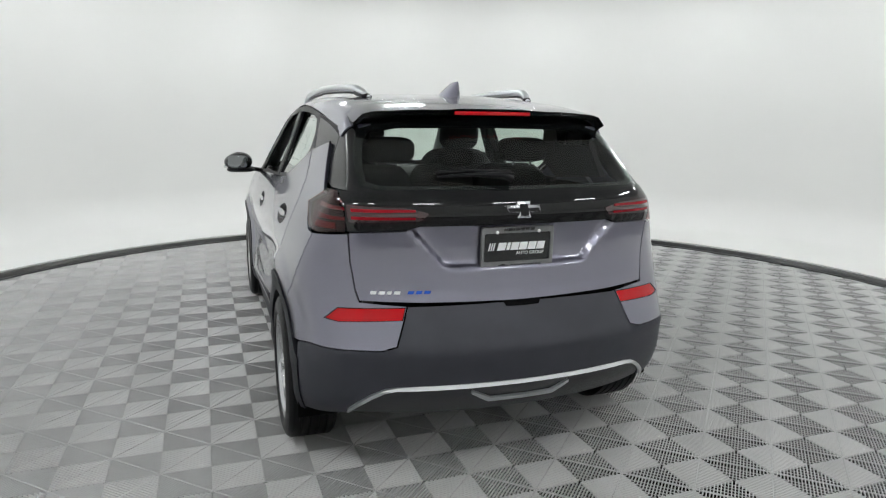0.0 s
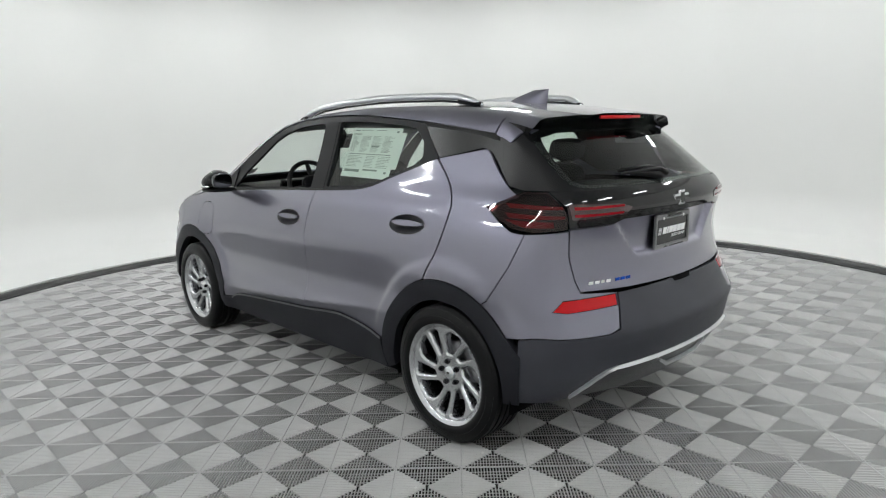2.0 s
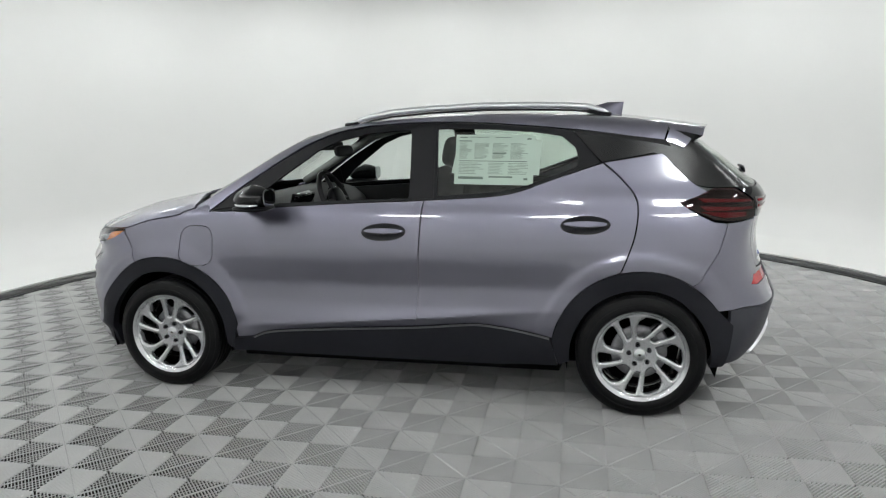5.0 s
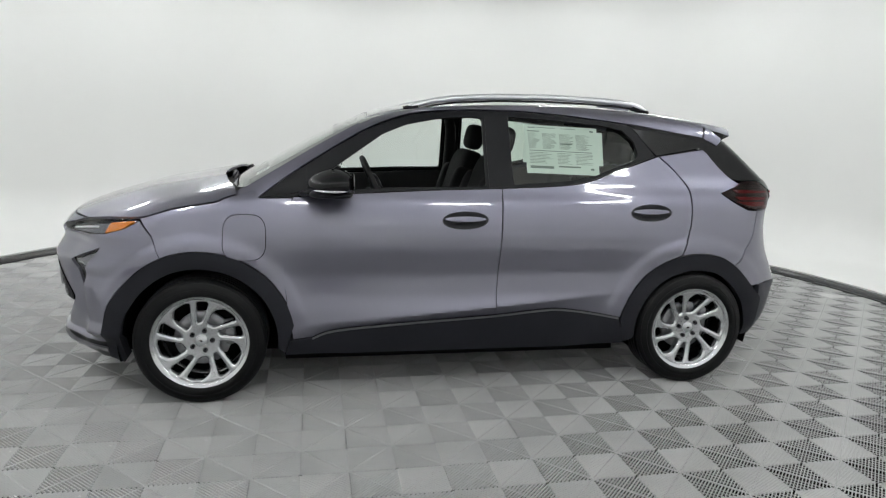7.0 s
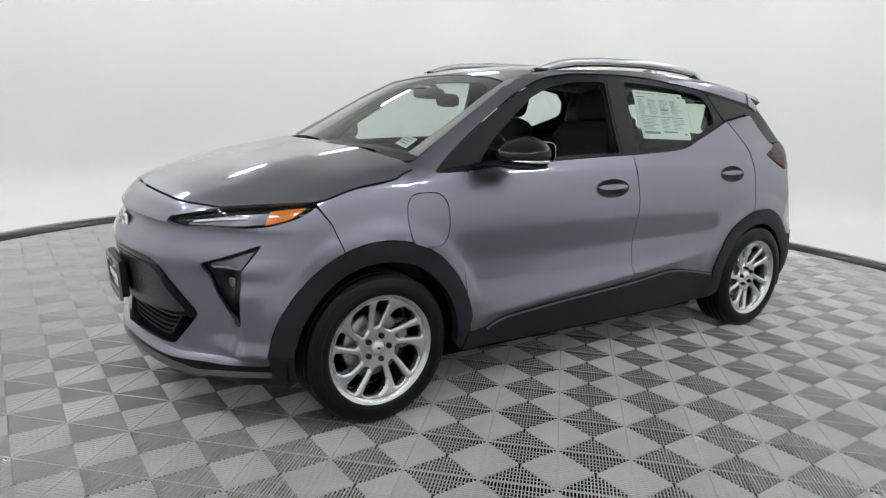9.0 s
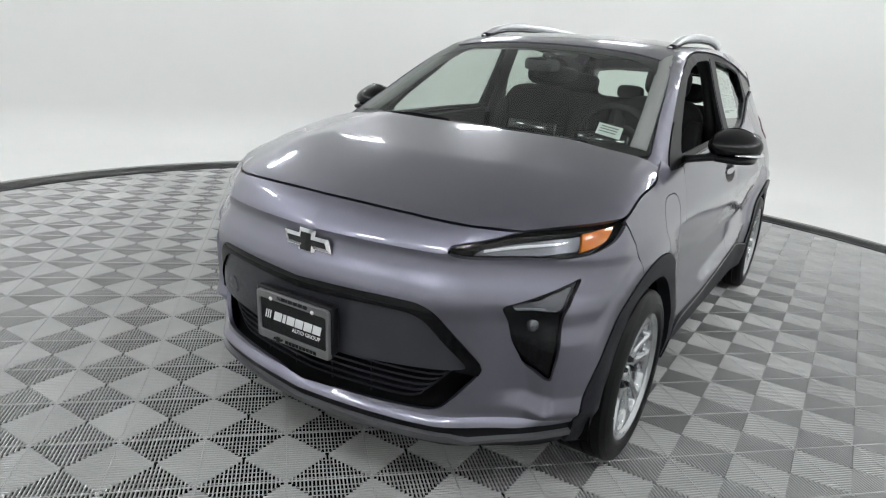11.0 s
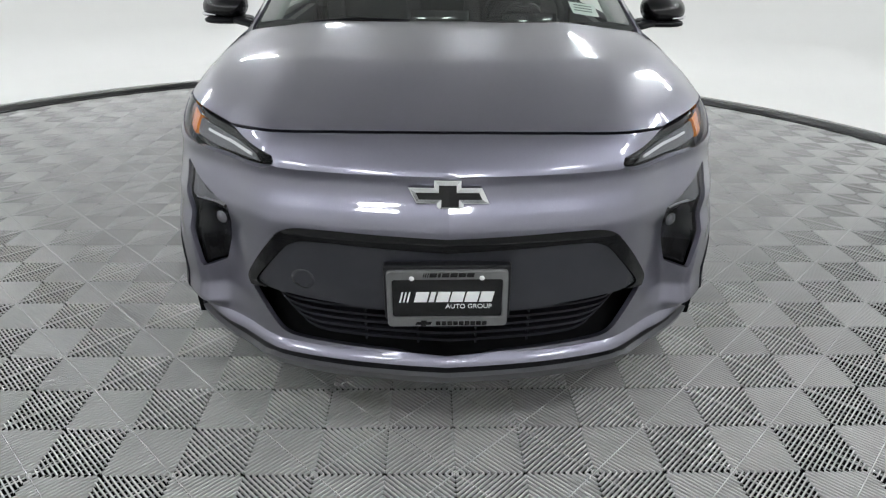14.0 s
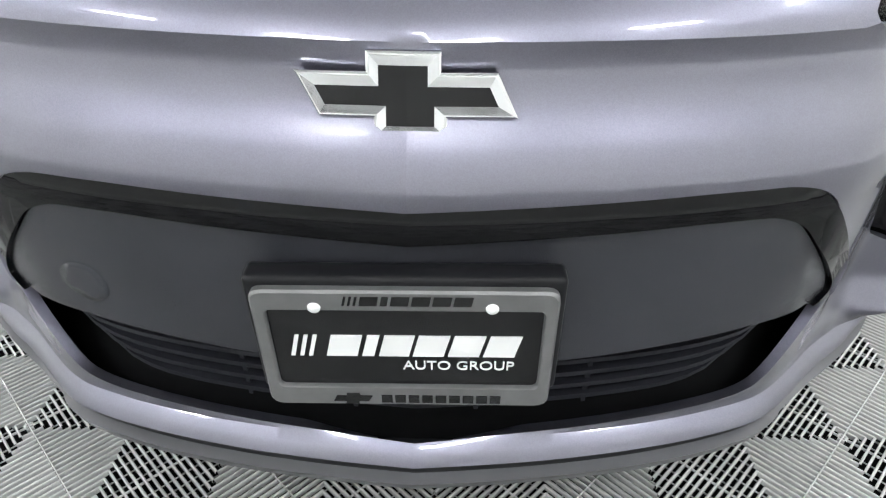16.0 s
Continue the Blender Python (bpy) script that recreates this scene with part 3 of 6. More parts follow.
# cladding: arches and sills
arch_f = circle(0, R_FO, 170, -4, 36) + [w3((1.795, 0.79, 0.235)), w3((1.72, 0.82, 0.215))] + circle(0, R_FI, -12, 186, 36) + [(0.925, 0.25), (0.905, 0.32)]
both("front_arch_moulding", arch_f, "clad", CAR, off=0.004, thick=0.05, step=0.03)
arch_r = circle(1, R_RO, 10.5, 137, 30) + [w3((-1.71, 0.75, 0.50)), w3((-1.70, 0.75, 0.28))] + circle(1, R_RI, 187, -6, 36) + [(-0.93, 0.26), (-0.905, 0.33)]
both("rear_arch_moulding", arch_r, "clad", CAR, off=0.008, thick=0.05, step=0.03)
sill = spline(CLAD, 3) + [(-0.91, 0.33), (-0.93, 0.255), (-0.6, 0.235), (0.6, 0.235), (0.925, 0.245), (0.908, 0.30)]
both("sill_moulding", sill, "clad", CAR, off=0.010, thick=0.05)
# highlight on the cladding's top edge, drawn as a grey strip
strip = spline(CLAD[1:], 4)
both("sill_strip", strip + [(x, z - 0.010) for x, z in strip[::-1]], "strip", CAR, off=0.0125, thick=0.004, gap=0.0, step=0.02, label="thin grey strip drawn for the highlight along the cladding edge")

# nose
def rim(points):
    return [w3(p) for p in points]


HL_TOP = [(2.050, 0.458, 0.868), (1.97, 0.545, 0.892), (1.895, 0.60, 0.913), (1.80, 0.69, 0.930), (1.70, 0.76, 0.940), (1.60, 0.79, 0.945)]
HL_LOW = [(1.60, 0.80, 0.93), (1.66, 0.79, 0.893), (1.72, 0.77, 0.872), (1.77, 0.745, 0.858), (1.87, 0.68, 0.846), (1.97, 0.57, 0.838), (2.035, 0.49, 0.838), (2.055, 0.460, 0.846), (2.058, 0.452, 0.857)]


def on_skin(points):
    """Plan places of points on the strip."""
    q = np.array(points)
    P = solve(lower, *rays_wrap(q[:, 0], q[:, 1]))
    return [(float(p[0]), float(p[1])) for p in P]


# hood

lamp_poly = spline(rim(HL_TOP), 4) + spline(rim(HL_LOW), 4)
hood_edge = [(A_NOSE, 0.934), (A_NOSE - 0.12, 0.933), (A_NOSE - 0.3, 0.929), w3((1.96, 0.50, 0.920))]
FENDER_TOP = [w3((1.60, 0.80, 0.942)), (1.44, 0.990), (1.26, 1.020), (1.205, 1.044), (1.155, 1.058)]
HL_SP = spline(rim(HL_TOP), 4)
hood_edge = dense(hood_edge + [HL_SP[8]], 0.03)
hood_edge = hood_edge[:hood_edge.index(HL_SP[8])] if HL_SP[8] in hood_edge else hood_edge
he = on_skin(hood_edge + HL_SP[8:] + spline(FENDER_TOP, 4)[1:])
hood_half = [(he[0][0], 0.0)] + he[1:] + [(1.17, 0.68), (1.215, 0.56), (1.255, 0.36), (1.27, 0.18), (1.273, 0.0)]
hood = panel("hood", hood_half, "paint", CAR, domain="top", sym=True, step=0.03, angle=40, gap=0.0025)
GR = [(0.0, 0.695), (0.30, 0.702), (0.40, 0.700), (0.445, 0.682), (0.568, 0.505), (0.562, 0.480), (0.475, 0.362), (0.44, 0.348), (0.2, 0.339), (0.0, 0.331)]


def front(y, z):
    """A place on the nose by its distance from the middle."""
    a = np.linspace(1.9, A_NOSE, 300)
    P = solve(lower, *rays_wrap(a, np.full(300, float(z))))
    return (float(np.interp(-y, -P[:, 1], a)), z)


grille_hole = [front(y, z) for y, z in GR]
gh = [front(0, 0.695)] + [p for p in rounded(grille_hole[:], 0.03, 4) if p[0] < A_NOSE - 0.02] + [front(0, 0.331)]
FOG = [(1.803, 0.765, 0.790), (1.987, 0.606, 0.704), (1.965, 0.620, 0.655), (1.940, 0.628, 0.590), (1.900, 0.662, 0.505), (1.872, 0.700, 0.480), (1.850, 0.717, 0.475), (1.853, 0.728, 0.560), (1.866, 0.741, 0.690)]
fog_poly = rounded(rim(FOG), 0.012, 3)
bumper_poly = ([(a, z - 0.002) for a, z in hood_edge] + HL_SP[8::-1] + spline(rim(HL_LOW), 4)[::-1]
               + [w3((1.545, 0.82, 0.858))] + circle(0, R_FO, 68, 0, 24) + [w3((1.79, 0.79, 0.318)), w3((1.86, 0.74, 0.310)), w3((1.93, 0.665, 0.303)), w3((2.02, 0.555, 0.303)), front(0.46, 0.305), front(0.3, 0.306), front(0, 0.304)]
               )
low_half = [p for p in gh[::-1]]
bumper_half = bumper_poly + low_half
U_FIN = 1.890          # strip coordinate of the upright fin beside the lamp pocket


def scoop(u, v):
    """The cheek between grille and fin lies back behind the fin."""
    d = u - U_FIN
    lie = np.clip(d / 0.010, 0, 1) * np.clip(1 - d / 0.17, 0, 1) ** 1.5
    return -0.010 * lie * np.clip((v - 0.352) / 0.02, 0, 1) * np.clip((0.735 - v) / 0.05, 0, 1)


bumper = panel("front_bumper", bumper_half, "paint", CAR, holes=[fog_poly], sym=True, step=0.010, gap=0.0018, angle=32, offset_fn=scoop)

# grille set into the bumper
GI = [(0.0, 0.657), (0.30, 0.667), (0.385, 0.665), (0.422, 0.648), (0.535, 0.508), (0.53, 0.495), (0.2, 0.470), (0.0, 0.462)]
gi = [front(0, 0.657)] + [p for p in rounded([front(y, z) for y, z in GI], 0.025, 4) if p[0] < A_NOSE - 0.02] + [front(0, 0.462)]
surround = panel("grille_surround", [p for p in gh if p[1] > 0.475] + [p for p in gi[::-1] if p[1] > 0.49], "piano", bumper, sym=True, off=0.0, step=0.010, gap=0.0, thick=0.02, label="gloss black grille surround",
                 offset_fn=lambda u, v: 0.005 - 0.018 * np.clip((v - 0.650) / 0.052, 0, 1) ** 2)
panel("grille_panel", gi, "grille", bumper, sym=True, off=-0.002, step=0.022, gap=0.001, label="closed dark grey grille panel")
LG = [(0.0, 0.50), (0.2, 0.50), (0.56, 0.53), (0.59, 0.49), (0.50, 0.335), (0.43, 0.315), (0.2, 0.306), (0.0, 0.300)]
lg = [front(y, z) for y, z in LG]
panel("lower_grille", lg, "under", bumper, sym=True, off=-0.075, step=0.03, gap=0.0, label="black lower air intake")
for k in range(5):
    z = 0.352 + 0.023 * k
    half = 0.435 + 0.024 * k
    rise = [0.004 * (i / 16) ** 2 + 0.050 * (i / 16) ** 16 for i in range(17)]
    top = [front(half * i / 16, z + 0.008 + rise[i]) for i in range(17)]
    bot = [front(half * i / 16, z + rise[i]) for i in range(17)]
    panel("grille_slat", top + bot[::-1], "clad", bumper, sym=True, off=-0.034, step=0.03, gap=0.0, thick=0.035)
for y in (0.085, 0.235):
    st_ = [front(y - 0.003, 0.335), front(y - 0.003, 0.455), front(y + 0.003, 0.455), front(y + 0.003, 0.335)]
    mirrored(panel("grille_strut", st_, "clad", bumper, off=-0.040, step=0.03, gap=0.0, thick=0.03))
tow = front(0.388, 0.545)
bm = skin([(tow[0] + 0.030 * math.cos(2 * math.pi * i / 24), tow[1] + 0.030 * math.sin(2 * math.pi * i / 24)) for i in range(24)], "wrap", lower, off=-0.0008, gap=0.0, step=0.01, thick=0.002)
for v in bm.verts:
    v.co.y *= -1
part("tow_eye_cap", bm, "grille", bumper)

# lower lip
lip_top = [front(0, 0.276), front(0.3, 0.279), front(0.46, 0.280), w3((2.05, 0.51, 0.275)), w3((2.03, 0.555, 0.255)), w3((2.0, 0.60, 0.260)), w3((1.96, 0.66, 0.270)), w3((1.86, 0.76, 0.284)), w3((1.79, 0.80, 0.286))]
lip_low = [front(0, 0.245), front(0.3, 0.249), front(0.46, 0.254), w3((2.05, 0.51, 0.250)), w3((2.03, 0.555, 0.234)), w3((2.0, 0.60, 0.246)), w3((1.96, 0.66, 0.255)), w3((1.86, 0.76, 0.268)), w3((1.79, 0.80, 0.270))]
panel("front_lip", lip_top + lip_low[::-1], "lip", CAR, sym=True, off=0.007, thick=0.05, step=0.015, gap=0.0, label="mid-grey plastic lower lip with small winglets")
under = [front(0, 0.307), front(0.3, 0.309), front(0.46, 0.310), w3((2.02, 0.555, 0.306)), w3((1.93, 0.665, 0.306)), w3((1.86, 0.74, 0.313)), w3((1.79, 0.80, 0.321))] + [w3((1.79, 0.79, 0.225)), w3((1.90, 0.68, 0.195)), front(0.3, 0.205), front(0, 0.20)]
panel("under_lip", under, "satin", CAR, sym=True, off=-0.009, thick=0.05, step=0.02, gap=0.0, label="black plastic around the lower lip")


# headlights: dark housing, light bar, amber end, clear cover
def headlight():
    h = panel("headlight", lamp_poly, "gloss", CAR, off=-0.034, step=0.02, label="slim headlight with clear cover and amber corner")
    inner = rim([(1.99, 0.53, 0.872), (1.91, 0.615, 0.892), (1.83, 0.685, 0.908), (1.755, 0.73, 0.918), (1.775, 0.735, 0.872), (1.87, 0.67, 0.860), (1.96, 0.575, 0.852), (2.01, 0.51, 0.852)])
    panel("light_bar", rounded(inner, 0.012, 3), "lamp_grey", h, off=-0.026, step=0.012, thick=0.01, label="grey reflector bar")
    line = rim([(1.985, 0.535, 0.868), (1.91, 0.62, 0.884), (1.83, 0.69, 0.894), (1.83, 0.69, 0.888), (1.91, 0.62, 0.877), (1.985, 0.535, 0.861)])
    panel("light_guide", line, "white", h, off=-0.018, step=0.02, thick=0.006, gap=0.0)
    amb = rim([(1.755, 0.73, 0.922), (1.70, 0.76, 0.932), (1.63, 0.785, 0.938), (1.68, 0.785, 0.895), (1.72, 0.77, 0.880), (1.775, 0.735, 0.866)])
    panel("amber_marker", amb, "amber", h, off=-0.020, step=0.012, thick=0.012, label="amber side marker")
    c = panel("lens_cover", lamp_poly, "lens", h, off=-0.002, step=0.02, thick=0.004)
    c.visible_shadow = False
    t = mirrored(h)
    for o in list(h.children):
        m = mirrored(o)
        m.parent = t
        m.visible_shadow = o.visible_shadow
    return h


headlight()


def fog_lamp():
    h = panel("fog_lamp", fog_poly, "piano", CAR, off=-0.020, offset_fn=scoop, step=0.015, label="three-cornered gloss black lamp pocket with projector")
    up = rim([(1.825, 0.752, 0.772), (1.962, 0.622, 0.703), (1.945, 0.640, 0.678), (1.868, 0.732, 0.690)])
    panel("reflector", rounded(up, 0.01, 3), "lamp_grey", h, off=-0.014, offset_fn=scoop, step=0.012, label="silver lamp reflector")
    blade = rim([(1.872, 0.725, 0.703), (1.872, 0.725, 0.694), (1.950, 0.640, 0.684), (1.957, 0.632, 0.692)])
    panel("light_guide", blade, "satin_silver", h, off=-0.011, offset_fn=scoop, step=0.02, thick=0.008, gap=0.0)
    cov = panel("lens_cover", rounded(rim(FOG[:4] + FOG[7:]), 0.008, 3), "lens", h, off=-0.003, offset_fn=scoop, step=0.015, thick=0.004)
    cov.visible_shadow = False
    pj = solve(lower, *rays_wrap(np.array([w3((1.905, 0.69, 0.64))[0]]), np.array([0.635])))[0]
    aim = look(Vector(pj) - Vector((0.022, 0.022, 0)), Vector(pj) + Vector((0.6, 0.5, 0.02))) @ pose(0, 0, 0, -90, 0, 0)
    bm = bmesh.new()
    lathe(bm, [(0.0, 0.010), (0.014, 0.007), (0.022, 0.0), (0.024, -0.012), (0.028, -0.012), (0.03, -0.02)], 24, aim)
    part("projector", bm, "steel", h, "round projector lens")
    t = mirrored(h)
    for o in list(h.children):
        m = mirrored(o)
        m.parent = t
        m.visible_shadow = o.visible_shadow


fog_lamp()


# ---- greenhouse ----
def gz(x, z):
    return g3(x, z=z)


def gy(x, y):
    return g3(x, y=y)


WS_EDGE = [(1.11, 0.715), (1.0, 0.69), (0.85, 0.657), (0.70, 0.625), (0.60, 0.60), (0.54, 0.57), (0.51, 0.52)]
WS_TOP = [(0.49, 0.42), (0.478, 0.22), (0.475, 0.0)]
wt = [gz(x, z + 0.004) for x, z in WIN_TOP]
ws_line = spline([gy(x, y) for x, y in WS_EDGE], 3) + [gy(*p) for p in WS_TOP[:2]]
roof_half = ([(0.475, FAN_TOP)] + ws_line[::-1] + [gy(1.20, 0.70), gz(1.215, 1.015), gz(1.10, 1.025)] + spline(wt, 3) + [gz(-1.44, 1.393)] + spline([gy(-1.47, 0.55), gy(-1.43, 0.40), gy(-1.40, 0.2)], 3) + [(-1.395, FAN_TOP)])
roof = panel("roof", roof_half, "paint", CAR, domain="fan", fn=green, sym=True, step=0.032, gap=0.001, angle=40)
ws_half = [(0.479, FAN_TOP)] + [(p[0] + 0.004, p[1]) for p in ws_line[::-1]] + [gy(1.16, 0.66), gy(1.20, 0.5), gy(1.22, 0.25), (1.225, FAN_TOP)]
wsg = panel("windshield", ws_half, "glass", CAR, domain="fan", fn=green, sym=True, step=0.05, off=-0.004, thick=0.0, gap=0.0, flange=False, label="large raked green-tinted windshield")
wsg.visible_shadow = False
band_in = [(0.535, FAN_TOP)] + [gy(0.538, 0.22), gy(0.55, 0.42), gy(0.585, 0.50), gy(0.66, 0.575), gy(0.80, 0.61), gy(0.95, 0.645), gy(1.04, 0.655), gy(1.10, 0.64), gy(1.14, 0.5), gy(1.165, 0.3), (1.17, FAN_TOP)]
panel("frit_band", [(0.478, FAN_TOP)] + [(p[0] + 0.003, p[1]) for p in ws_line[::-1]] + [gy(1.16, 0.66), gy(1.20, 0.5), gy(1.22, 0.25), (1.225, FAN_TOP)] + band_in[::-1], "satin", wsg,
      domain="fan", fn=green, sym=True, step=0.03, off=-0.009, thick=0.003, gap=0.0, label="black border of the windshield")

# side windows
GL_F = [(0.80, 1.082), (0.70, 1.180), (0.55, 1.285), (0.42, 1.375), (0.30, 1.425), (0.13, 1.462), (-0.05, 1.474), (-0.115, 1.470), (-0.125, 1.115), (0.20, 1.108)]
GL_R = [(-0.265, 1.482), (-0.55, 1.472), (-0.80, 1.452), (-0.93, 1.430), (-1.0, 1.37), (-1.02, 1.30), (-1.005, 1.270), (-0.87, 1.222), (-0.74, 1.175), (-0.60, 1.148), (-0.28, 1.128)]
glf = [gz(*p) for p in GL_F]
glr = rounded([gz(*p) for p in GL_R], 0.012, 3)
glf = rounded(glf, 0.015, 3)
frame_poly = [gz(x, z) for x, z in BELT[:8]] + [gz(-1.0, 1.247), gz(-1.128, 1.289), gz(-1.07, 1.36), gz(-0.985, 1.455)] + [gz(x, z) for x, z in WIN_TOP[9::-1]]
wf = panel("window_frame", frame_poly, "satin", CAR, domain="fan", fn=green, holes=[glf, glr], off=-0.004, step=0.025, gap=0.001, label="satin black window surround")
wf2 = mirrored(wf)
def lean(u, v):
    return -0.020 * np.clip((v - 0.10) / 0.30, 0, 1)


g_r = panel("rear_side_window", glr, "side_glass", wf, domain="fan", fn=green, off=-0.012, offset_fn=lean, thick=0.0, flange=False, gap=-0.004, step=0.04, label="tinted rear side window")
g_f = panel("front_side_window", glf, "glass", wf, domain="fan", fn=green, off=-0.012, offset_fn=lean, thick=0.0, flange=False, gap=-0.004, step=0.04)
for o in (g_r, g_f):
    o.visible_shadow = False
    m = mirrored(o)
    m.parent, m.visible_shadow = wf2, False
bpy.data.objects.remove(g_f)                     # the driver's window is wound down
b = spline([gz(x, z) for x, z in BELT], 4)
both("belt_strip", b + [(x, q - 0.012) for x, q in b[::-1]], "gloss", CAR, domain="fan", fn=green, off=0.004, step=0.02, gap=0.0, thick=0.01, label="black rubber belt strip")
pil = [gz(-0.992, 1.452), gz(-1.07, 1.36), gz(-1.135, 1.292), gz(-1.25, 1.310), gz(-1.393, 1.336), gz(-1.52, 1.265), gz(-1.50, 1.36), gz(-1.44, 1.388), gz(-1.38, 1.402), gz(-1.07, 1.446)]
both("pillar_panel", pil, "pillar", CAR, domain="fan", fn=green, off=-0.003, step=0.025, gap=0.0015, label="gloss black rear pillar panel")
cover = [(-0.14, 1.106), (-0.262, 1.112), (-0.25, 1.485), (-0.13, 1.487)]
c1 = panel("pillar_cover", [gz(*p) for p in cover], "satin", CAR, domain="fan", fn=green, off=-0.001, step=0.03, label="satin black door pillar cover")
mirrored(c1)

# ---- tail ----
def rear(y, z, fn=lower):
    a = np.linspace(-A_NOSE, -1.7, 300)
    P = solve(fn, *rays_wrap(a, np.full(300, float(z))))
    return (float(np.interp(y, P[:, 1], a)), z)


def rg(y, z):
    return rear(y, z, green)


TG = [(0.0, 0.742), (0.40, 0.748), (0.620, 0.756), (0.632, 0.80), (0.645, 0.90), (0.652, 1.012)]
tail_gate = panel("tailgate", [rear(0, 0.742)] + [rear(*p) for p in TG[1:]] + [rear(0.45, 1.018), rear(0.40, 1.035), rear(0, 1.035)], "paint", CAR, sym=True, step=0.012, gap=0.0018, angle=40,
                  offset_fn=lambda u, v: -0.030 * np.clip((np.clip((0.30 + (v - 0.87) * 0.95 - (u + A_NOSE)), -1, 1)) / 0.026, 0, 1) * np.clip((v - 0.866) / 0.026, 0, 1))
band = [rear(0, 1.036), rear(0.40, 1.036), rear(0.452, 1.020), rear(0.655, 1.014), rear(0.66, 1.10), rear(0.665, 1.160), rear(0.3, 1.163), rear(0, 1.163)]
panel("tail_band", band, "gloss", tail_gate, sym=True, step=0.025, off=0.004, label="gloss black band between the tail lamps")
lens_in = [rear(0.37, 1.088), rear(0.40, 1.060), rear(0.648, 1.052), rear(0.652, 1.112), rear(0.45, 1.105)]
li, li2 = both("tail_lamp_inner", rounded(lens_in, 0.008, 3), "dark_red", tail_gate, off=0.0065, step=0.02, gap=0.0, thick=0.006, label="dark red inner tail lamp")
for z in (1.066, 1.092):
    bar = [rear(0.42, z), rear(0.64, z - 0.002), rear(0.64, z + 0.009), rear(0.42, z + 0.008)]
    r1 = panel("light_bar", bar, "red_bar", li, off=0.0085, gap=0.0, step=0.03, thick=0.004, label="red light bar")
    mirrored(r1).parent = li2
LAMP = [w3((-1.505, 0.73, 1.093)), w3((-1.60, 0.72, 1.125)), w3((-1.68, 0.70, 1.160)), rear(0.665, 1.160), rear(0.660, 1.08), rear(0.658, 1.012), w3((-1.72, 0.70, 1.0)), w3((-1.64, 0.72, 1.012)), w3((-1.56, 0.72, 1.055))]
lp = rounded(LAMP, 0.012, 3)
tl = panel("tail_lamp", lp, "gloss", CAR, off=-0.012, step=0.02, label="wrap-round tail lamp with smoked red lens")
for z0, z1 in ((1.056, 1.068), (1.094, 1.106)):
    bar = [w3((-1.62, 0.71, z0)), w3((-1.70, 0.69, z0)), rear(0.668, z0), rear(0.668, z1), w3((-1.70, 0.69, z1 + 0.004)), w3((-1.60, 0.72, z1 + 0.008))]
    panel("light_bar", bar, "red_bar", tl, off=-0.004, gap=0.0, step=0.02, thick=0.006, label="red light bar")
lw = [w3((-1.60, 0.72, 1.050)), w3((-1.68, 0.70, 1.022)), rear(0.70, 1.022), rear(0.70, 1.045), w3((-1.66, 0.71, 1.048))]
panel("reflector", lw, "red_bar", tl, off=-0.006, gap=0.0, step=0.02, thick=0.006)
o = panel("lens_cover", lp, "smoke", tl, off=0.004, step=0.02, thick=0.006)
o.visible_shadow = False
tl2 = mirrored(tl)
for o in list(tl.children):
    m = mirrored(o)
    m.parent, m.visible_shadow = tl2, o.visible_shadow

# rear bumper: painted corners, cladding, silver strip, diffuser
corner = ([w3((-1.71, 0.73, 0.995)), rear(0.6535, 1.006), rear(0.6465, 0.90), rear(0.6332, 0.80), rear(0.6220, 0.752), rear(0.452, 0.738), rear(0.505, 0.600), rear(0.56, 0.585), w3((-1.78, 0.74, 0.585)), w3((-1.715, 0.77, 0.575))]
          + [p for p in circle(1, R_RO, 146, 123, 8)] + [w3((-1.585, 0.80, 0.712)), w3((-1.66, 0.76, 0.86))])
reflector = [rear(0.46, 0.732), rear(0.475, 0.690), rear(0.70, 0.682), rear(0.745, 0.690), rear(0.70, 0.728)]
bc, bc2 = both("bumper_corner", corner, "paint", CAR, step=0.025, holes=[reflector])
rf = panel("rear_reflector", reflector, "red", bc, off=-0.004, gap=0.001, step=0.02, label="red rear reflector")
mirrored(rf).parent = bc2
clad_r = [rear(0, 0.740), rear(0.450, 0.736), rear(0.503, 0.599), rear(0.56, 0.584), w3((-1.78, 0.74, 0.584)), w3((-1.713, 0.77, 0.573)), w3((-1.705, 0.77, 0.45)), w3((-1.705, 0.77, 0.29)), w3((-1.80, 0.72, 0.29)), rear(0.66, 0.300), rear(0.655, 0.330), rear(0.59, 0.395), rear(0.54, 0.424), rear(0, 0.428)]
panel("rear_bumper", clad_r, "lit_clad", CAR, sym=True, off=0.002, step=0.028, thick=0.03, label="dark plastic rear bumper")
dif = [rear(0, 0.427), rear(0.54, 0.423), rear(0.588, 0.394), rear(0.653, 0.330), rear(0.658, 0.30), rear(0.3, 0.285), rear(0, 0.280)]
panel("diffuser", dif, "grey_plastic", CAR, sym=True, off=-0.006, step=0.03, thick=0.03, label="mid-grey rear diffuser")
sil = [rear(0, 0.434), rear(0.40, 0.436), rear(0.50, 0.434), rear(0.545, 0.426), rear(0.59, 0.402), rear(0.64, 0.358), rear(0.665, 0.325), rear(0.662, 0.312), rear(0.632, 0.348), rear(0.585, 0.388), rear(0.54, 0.415), rear(0.50, 0.424), rear(0, 0.423)]
panel("bumper_strip", sil, "satin_silver", CAR, sym=True, off=0.004, step=0.008, thick=0.014, gap=0.0, offset_fn=lambda u, v: 0.011 * np.clip((0.437 - v) / 0.014, 0, 1), label="satin silver bumper strip")
sil = [rear(0, 0.362), rear(0.13, 0.364), rear(0.21, 0.398), rear(0.212, 0.388), rear(0.14, 0.351), rear(0, 0.349)]
